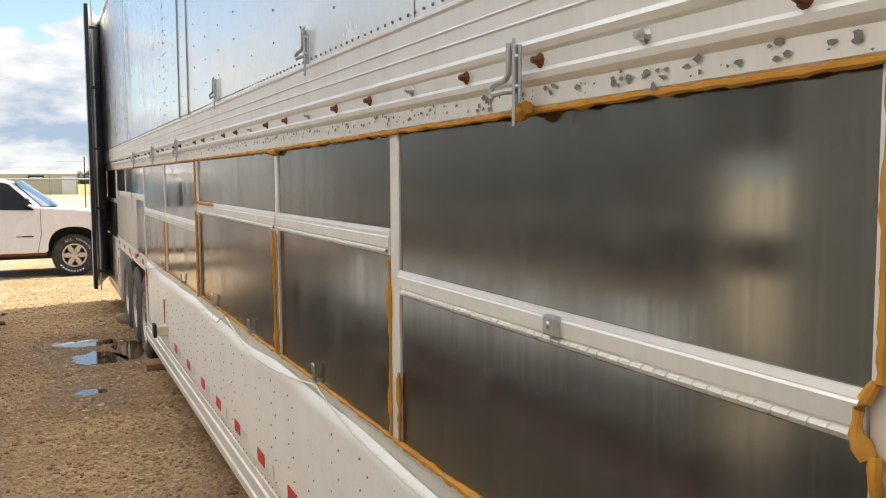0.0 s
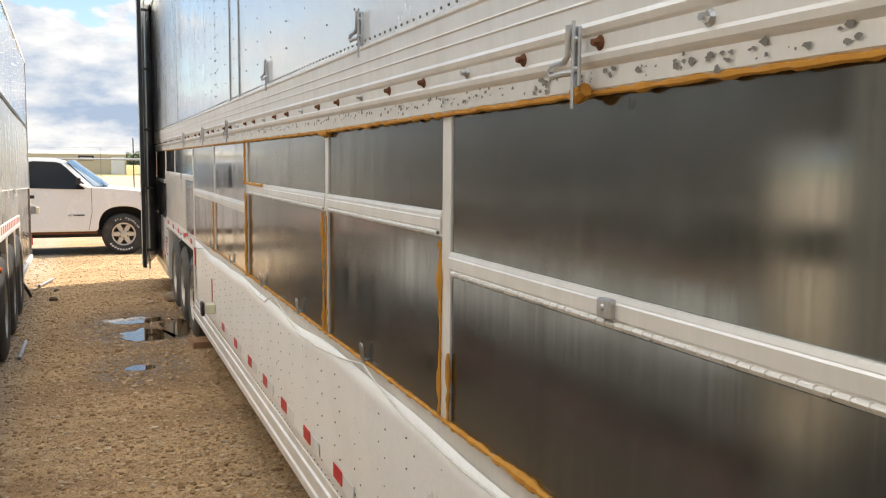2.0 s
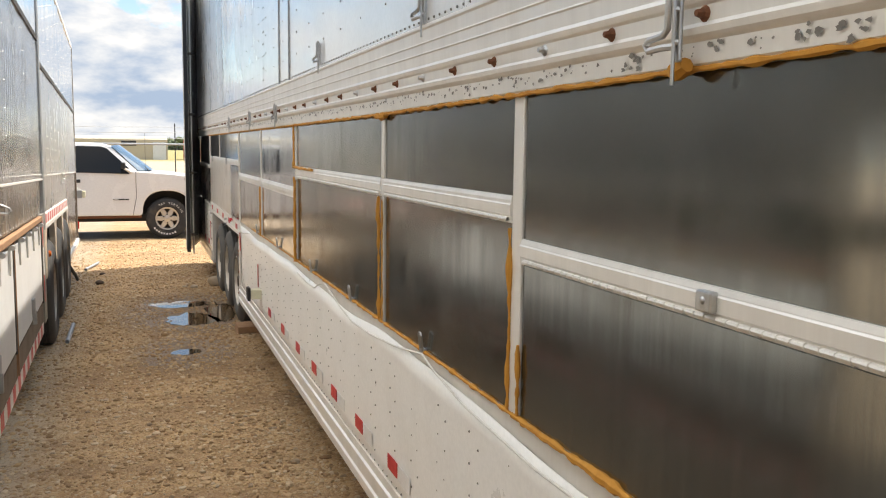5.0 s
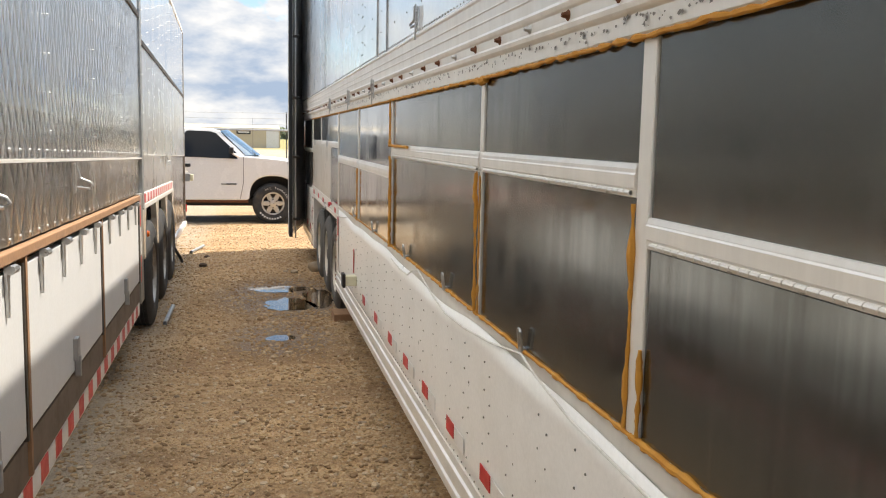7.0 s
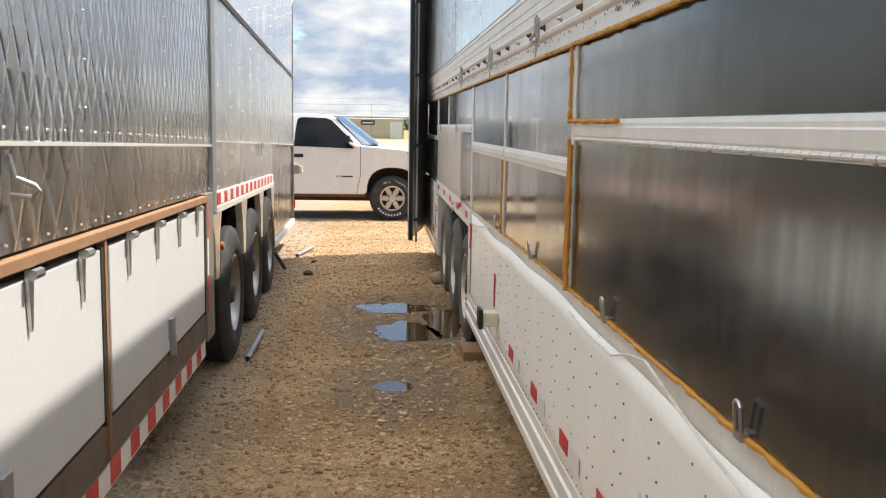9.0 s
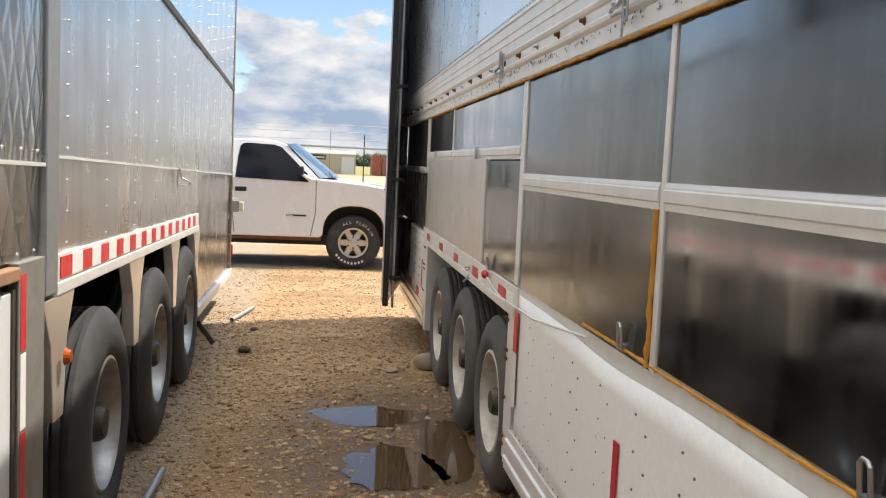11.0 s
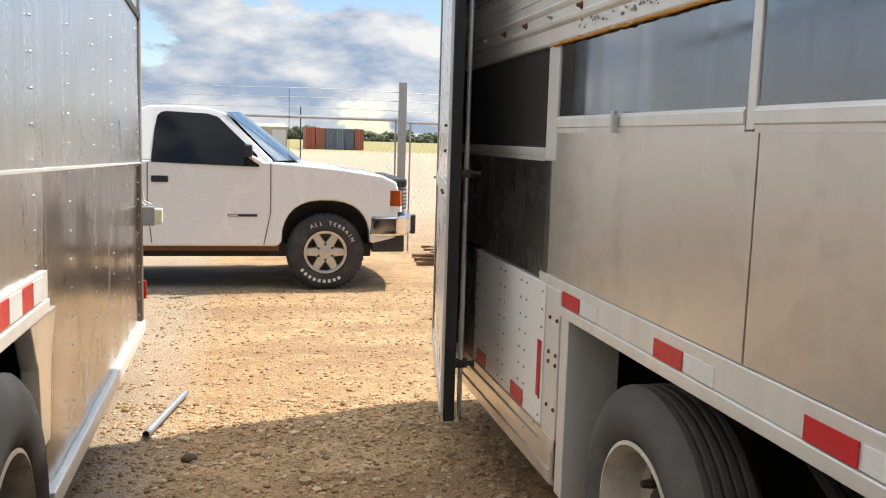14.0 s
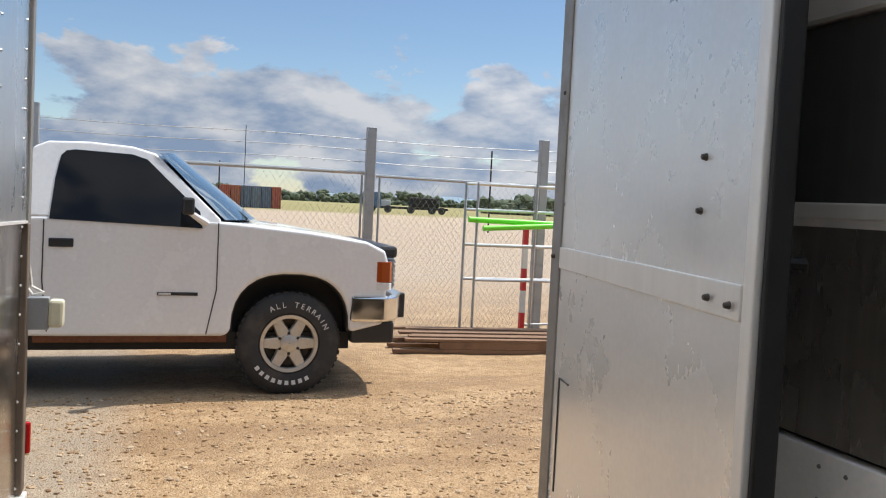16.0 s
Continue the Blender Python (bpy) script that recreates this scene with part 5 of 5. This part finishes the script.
def car_wheel(x, near_side=True):
    bm = bmesh.new()
    r, rr, w = WR, 0.235, 0.25
    prof = [(rr, 0.03), (rr + 0.015, 0.006), (rr + 0.07, -0.004), (r - 0.055, 0.004), (r - 0.02, 0.02), (r - 0.006, 0.035), (r, 0.05), (r, w - 0.05), (r - 0.02, w - 0.02), (rr + 0.05, w), (rr, w - 0.03)]
    lathe(bm, prof, 56, close=True)
    m = pose(x, 0.045, WR - 0.006, 0, 0, 90) if near_side else pose(x, BW - 0.045, WR - 0.006, 0, 0, -90)
    wh = part("wheel", bm, M_RUBBER, tk, "all-terrain tyre with raised white letters", smooth=True, m=m)
    # tread lugs
    bm = bmesh.new()
    for k in range(44):
        a = k * math.tau / 44
        for d0, d1 in ((0.03, 0.10), (0.115, 0.15), (0.165, 0.225)):
            vs = []
            for rr_ in (r - 0.006, r + 0.006):
                for da in (0, 0.085):
                    for d in (d0, d1):
                        vs.append(bm.verts.new((d, rr_ * math.cos(a + da), rr_ * math.sin(a + da))))
            for f in ((4, 5, 7, 6), (0, 4, 6, 2), (1, 3, 7, 5), (0, 1, 5, 4), (2, 6, 7, 3)):
                bm.faces.new([vs[i] for i in f])
    part("tread", bm, M_RUBBER, wh)
    bm = bmesh.new()
    lathe(bm, [(rr, 0.03), (rr + 0.006, 0.012), (rr - 0.010, 0.008), (rr - 0.03, 0.045), (rr - 0.045, 0.10), (0.08, 0.12), (0.004, 0.12)], 48)
    # shade behind the spokes is painted in with the dark hub material
    part("rim", bm, M_HUB, wh, "shadowed rim barrel", smooth=True)
    bm = bmesh.new()
    lathe(bm, [(rr + 0.004, 0.022), (rr - 0.002, 0.006), (rr - 0.028, 0.010), (rr - 0.034, 0.04)], 48)
    part("rim_lip", bm, M_ALLOY, wh, "bright alloy lip", smooth=True)
    for k in range(6):
        a = k * math.tau / 6
        bm = bmesh.new()
        ca, sa = math.cos(a), math.sin(a)
        out = [(0.05, -0.05), (rr - 0.025, -0.036), (rr - 0.025, 0.036), (0.05, 0.05)]
        f_ = [bm.verts.new((0.028, u * ca - v * sa, u * sa + v * ca)) for u, v in out]
        b_ = [bm.verts.new((0.07, u * ca - v * sa * 1.2, u * sa + v * ca * 1.2)) for u, v in out]
        for i in range(4):
            j = (i + 1) % 4
            bm.faces.new((f_[i], f_[j], b_[j], b_[i]))
        bm.faces.new(f_)
        part("spoke", bm, M_ALLOY, wh, "", bevel=0.004)
        bm = bmesh.new()
        disc(bm, (0.03, 0.085 * math.cos(a + 0.5), 0.085 * math.sin(a + 0.5)), 0.014, 0.012, 8)
        part("lug_nut", bm, M_TRIM, wh)
    bm = bmesh.new()
    lathe(bm, [(0.075, 0.05), (0.07, 0.022), (0.045, 0.012), (0.004, 0.01)], 24)
    part("hub_cap", bm, M_ALLOY, wh, smooth=True)
    if near_side:
        word = "ALL TERRAIN"
        for i, ch in enumerate(word):
            if ch == " ":
                continue
            a = radians(118 - i * 9.2)
            ob = new("letter", text_mesh(ch, 0.062))
            ob.data.materials.append(M_LETTER)
            ob.parent = wh
            # upright face towards -x, head outwards
            ra = 0.318
            ob.matrix_basis = Matrix.Translation((-0.004, -ra * math.cos(a), ra * math.sin(a))) @ Matrix.Rotation(-(a - math.pi / 2), 4, "X") @ pose(0, 0, 0, 90, 0, -90)
        for i in range(9):
            a0 = radians(215 + i * 10)
            bm = bmesh.new()
            pts_o = [(0.336, a0), (0.336, a0 + 0.10), (0.300, a0 + 0.10), (0.300, a0)]
            bm.faces.new([bm.verts.new((-0.0055, -r_ * math.cos(t_), r_ * math.sin(t_))) for r_, t_ in pts_o])
            part("letter_block", bm, M_LETTER, wh)
    return wh


car_wheel(WX)
car_wheel(RX)
car_wheel(WX, False)
car_wheel(RX, False)

# ---- fence, gate and what lies beyond ----
fe = thing("chain_link_fence", "chain-link fence with barbed wire on square posts", "fence")
FY = 22.3
for x in (-9.0, -5.4, -1.75, 1.97, 4.25, 8.2, 12.2, 16.2):
    pbox("post", M_GALV, fe, x - 0.055, x + 0.055, FY - 0.055, FY + 0.055, -0.05, 2.48, "square galvanised post", 0.008)
for z, r in ((1.93, 0.024),):
    bm = bmesh.new()
    tube(bm, [(-9.5, FY - 0.03, z), (1.9, FY - 0.03, z)], r, 8)
    tube(bm, [(2.04, FY - 0.03, z - 0.03), (4.2, FY - 0.03, z - 0.05)], r * 0.8, 8)
    tube(bm, [(4.3, FY - 0.03, z), (16.5, FY - 0.03, z)], r, 8)
    part("top_rail", bm, M_GALV, fe, "galvanised top rail", smooth=True)
for z in (2.06, 2.20, 2.33):
    bm = bmesh.new()
    pts = []
    for i in range(60):
        x = -9.5 + 26 * i / 59
        pts.append((x, FY, z + 0.012 * math.sin(x * 1.7)))
    tube(bm, pts, 0.0045, 5)
    for i in range(180):
        x = -9.4 + 25.8 * i / 179
        tube(bm, [(x - 0.012, FY, z - 0.02), (x + 0.012, FY, z + 0.02)], 0.0025, 4)
    part("barbed_wire", bm, M_GALV, fe, "barbed wire strand")
bm = bmesh.new()
H = 1.92
for s in (1, -1):
    x = -9.5
    while x < 16.5:
        a, b = x, x + s * H * 0.72
        z0, z1 = 0.02, H
        if b > 16.5 or b < -9.5:
            x += 0.075
            continue
        v = [bm.verts.new((px_ + dx, FY - 0.035 - 0.003 * s, pz_)) for px_, pz_ in ((a, z0), (b, z1)) for dx in (-0.0011, 0.0011)]
        w = [bm.verts.new((c.co.x, c.co.y - 0.003, c.co.z)) for c in v]
        bm.faces.new((v[0], v[1], v[3], v[2]))
        bm.faces.new((w[0], w[2], w[3], w[1]))
        x += 0.075
tagged(part("chain_link", bm, M_GALV, fe, "chain-link mesh"), kind="stuff")
for x in (1.87, 2.09, 4.15):
    bm = bmesh.new()
    tube(bm, [(x, FY - 0.02, 0), (x, FY - 0.02, 1.9)], 0.014, 6)
    part("tension_bar", bm, M_GALV, fe)

gt = thing("pipe_gate", "galvanised pipe gate panels leaning on the fence", "gate")
for dx, dy in ((0.0, 21.75), (0.10, 21.6)):
    for x in (3.02 + dx, 6.0 + dx):
        bm = bmesh.new()
        tube(bm, [(x, dy, 0.12), (x + 0.04, dy + 0.1, 1.88)], 0.018, 8)
        part("gate_upright", bm, M_STEEL, gt, smooth=True)
    for z in (0.72, 1.13, 1.55, 1.86):
        bm = bmesh.new()
        tube(bm, [(3.02 + dx + 0.02 * z, dy + 0.05 * z, z), (6.0 + dx + 0.02 * z, dy + 0.05 * z, z)], 0.018, 8)
        part("gate_rail", bm, M_STEEL, gt, smooth=True)
bm = bmesh.new()
tube(bm, [(3.86, 21.6, 0.1), (3.9, 21.65, 1.9)], 0.02, 8)
part("gate_upright", bm, M_STEEL, gt, smooth=True)
bm = bmesh.new()
tube(bm, [(3.0, 21.55, 1.435), (5.6, 21.5, 1.40)], 0.035, 10)
solo("lime_pole", bm, M_GREEN, "bright lime plastic pole across the gate", "pole", smooth=True)
bm = bmesh.new()
tube(bm, [(3.15, 21.45, 1.34), (5.6, 21.44, 1.50)], 0.033, 10)
solo("lime_pole", bm, M_GREEN, "bright lime plastic pole across the gate", "pole", smooth=True)
mk = thing("marker_post", "red and white striped marker post", "post", pose(3.95, 22.05, 0))
for k in range(5):
    pbox("band", M_RED if k % 2 == 0 else M_TAPEWHITE, mk, -0.03, 0.03, -0.03, 0.03, 0.28 * k, 0.28 * (k + 1))
bm = bmesh.new()
tube(bm, [(3.75, 22.0, 0.05), (4.5, 22.0, 0.03)], 0.02, 8)
tube(bm, [(3.95, 21.95, 0.14), (4.4, 21.95, 0.15)], 0.014, 8)
solo("pipe_rack", bm, M_GALV, "low galvanised pipe on the dirt", "pipe", smooth=True)
pl = thing("wood_pallet", "broken brown wooden pallet lying at the fence", "pallet", pose(2.2, 20.75, 0.0, 0, 0, -6))
for k in range(7):
    pbox("slat", M_PALLET, pl, -0.12 + 0.06 * (k % 3), 2.2, 0.14 * k, 0.14 * k + 0.10, 0.13 + 0.012 * (k % 2), 0.16 + 0.012 * (k % 2), "", 0.005)
for k in range(3):
    pbox("bearer", M_PALLET, pl, 0.25, 2.0, 0.42 * k, 0.42 * k + 0.08, 0.05, 0.129, "", 0.006)
for k in range(3):
    pbox("slat", M_PALLET, pl, -0.25, 1.9, 0.38 * k, 0.38 * k + 0.09, 0.005, 0.049, "", 0.005)

# long tan shed with a dark sign
sh = thing("storage_shed", "long low tan metal shed with a pale door", "building", pose(0, 118, 0))
bm = bmesh.new()
extrude_profile(bm, [(0, 0), (0, 2.55), (4, 3.0), (8, 2.55), (8, 0)], "x", -62, 4.0)
part("wall", bm, M_TAN, sh)
pbox("sign", M_TRIM, sh, -1.6, 0.2, -0.06, 0, 1.75, 2.35, "dark sign board")
pbox("sign_text", M_LETTER, sh, -1.4, 0.0, -0.08, -0.06, 1.95, 2.10, "pale bar of writing")
pbox("door", M_BOXWHITE, sh, 2.2, 3.8, -0.06, 0, 0, 2.2, "white door")
for k in range(30):
    pbox("rib", M_TAN, sh, -60 + k * 2, -59.9 + k * 2, -0.05, 0, 0, 2.55)
# stacked containers
cols = ((0.34, 0.075, 0.04), (0.30, 0.10, 0.05), (0.10, 0.14, 0.19), (0.13, 0.17, 0.21), (0.09, 0.13, 0.18), (0.32, 0.08, 0.045))
for i, c in enumerate(cols):
    bm = bmesh.new()
    x0 = 6.1 + i * 1.18
    pr = [(x0, 116)]
    n = 8
    for k in range(n):
        pr += [(x0 + 1.08 * (k + 0.3) / n, 116 - 0.04 * (k % 2)), (x0 + 1.08 * (k + 0.9) / n, 116 - 0.04 * (k % 2))]
    pr += [(x0 + 1.1, 116), (x0 + 1.1, 122), (x0, 122)]
    extrude_profile(bm, pr, "z", 0.0, 2.55)
    solo("shipping_container", bm, worn("container_paint_%d" % i, c, 0.6, 0.0, 0.4, 1.0, (0.2, 0.12, 0.08), 8, 0.0), "rust red corrugated shipping container" if c[0] > 0.2 else "blue-grey corrugated shipping container", "shipping container", group="row of containers", bevel=0.02)
# poles
for x, y, h in ((2.5, 60, 3.3), (18.0, 60, 4.8)):
    bm = bmesh.new()
    tube(bm, [(x, y, -0.1), (x, y, h)], 0.05 if h > 4 else 0.04, 6)
    solo("utility_pole", bm, M_DARK, "thin dark utility pole", "pole")
# lorry on the far road
tn = thing("flatbed_lorry", "distant blue lorry with a dark load", "truck", pose(27.5, 125, 0))
pbox("cab", worn("blue_cab_paint", (0.05, 0.13, 0.25), 0.4, 0), tn, -2.0, 0.0, 0, 2.4, 0.6, 2.7, "blue cab", 0.1)
pbox("bonnet", worn("pale_bonnet_paint", (0.45, 0.48, 0.52), 0.4, 0), tn, 0.02, 1.4, 0.2, 2.2, 0.7, 1.7, "pale bonnet", 0.1)
pbox("load", M_DARK, tn, 4.4, 8.2, 0.1, 2.3, 0.87, 2.2, "dark load under a sheet", 0.15)
pbox("chassis", M_DARK, tn, -2.0, 9.5, 0.2, 2.2, 0.55, 0.85)
for x in (-1.2, 1.0, 4.2, 7.2, 8.6):
    bm = bmesh.new()
    tube(bm, [(x, 0.0, 0.5), (x, 0.35, 0.5)], 0.5, 14)
    part("wheel", bm, M_RUBBER, tn)

# far tree belts: many small clumps
rt_ = random.Random(77)


def tree_belt(x0, x1, y, h, n, label):
    vs, fs = [], []
    base = bmesh.new()
    bmesh.ops.create_icosphere(base, subdivisions=1, radius=1)
    bv = [v.co.copy() for v in base.verts]
    bf = [[v.index for v in f.verts] for f in base.faces]
    base.free()
    for _ in range(n):
        x = rt_.uniform(x0, x1)
        k = 0.55 + 0.6 * noise.noise(Vector((x * 0.03, y, 0))) + 0.3 * noise.noise(Vector((x * 0.17, y, 5)))
        top = max(0.25, k) * h
        z = rt_.uniform(0, top)
        s = rt_.uniform(0.25, 0.6) * h * 0.35
        o = len(vs)
        yy = y + rt_.uniform(-6, 6)
        for v in bv:
            j = rt_.uniform(0.6, 1.3)
            vs.append((x + v.x * s * 1.4 * j, yy + v.y * s * j, z + v.z * s * j))
        fs.extend([[o + i for i in f] for f in bf])
    me = bpy.data.meshes.new("tree_belt")
    me.from_pydata(vs, [], fs)
    me.materials.append(M_LEAF)
    tagged(new("tree_belt", me), label, "trees", kind="stuff")


tree_belt(-160, 320, 330, 5.8, 3600, "distant uneven belt of green trees")
tree_belt(60, 130, 170, 5.0, 700, "distant clump of green trees")

# far hills; their haze is only the blue of the material
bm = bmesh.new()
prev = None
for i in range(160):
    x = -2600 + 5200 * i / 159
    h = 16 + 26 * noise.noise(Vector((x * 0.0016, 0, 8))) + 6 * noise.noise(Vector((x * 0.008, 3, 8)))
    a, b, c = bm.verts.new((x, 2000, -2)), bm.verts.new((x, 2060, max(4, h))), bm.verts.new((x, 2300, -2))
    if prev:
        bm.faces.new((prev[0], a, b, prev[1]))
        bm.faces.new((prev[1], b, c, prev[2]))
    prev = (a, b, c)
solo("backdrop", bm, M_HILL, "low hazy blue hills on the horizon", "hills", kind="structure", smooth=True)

# the rail's foot climbs a little towards the trailer's nose
for ob in rt.children:
    if ob.name.split(".")[0] in ("side_panel", "post", "foam_seal"):
        for v in ob.data.vertices:
            if 2.03 < v.co.z < 2.08 and v.co.y < 4:
                v.co.z += 0.006 * (4 - v.co.y)
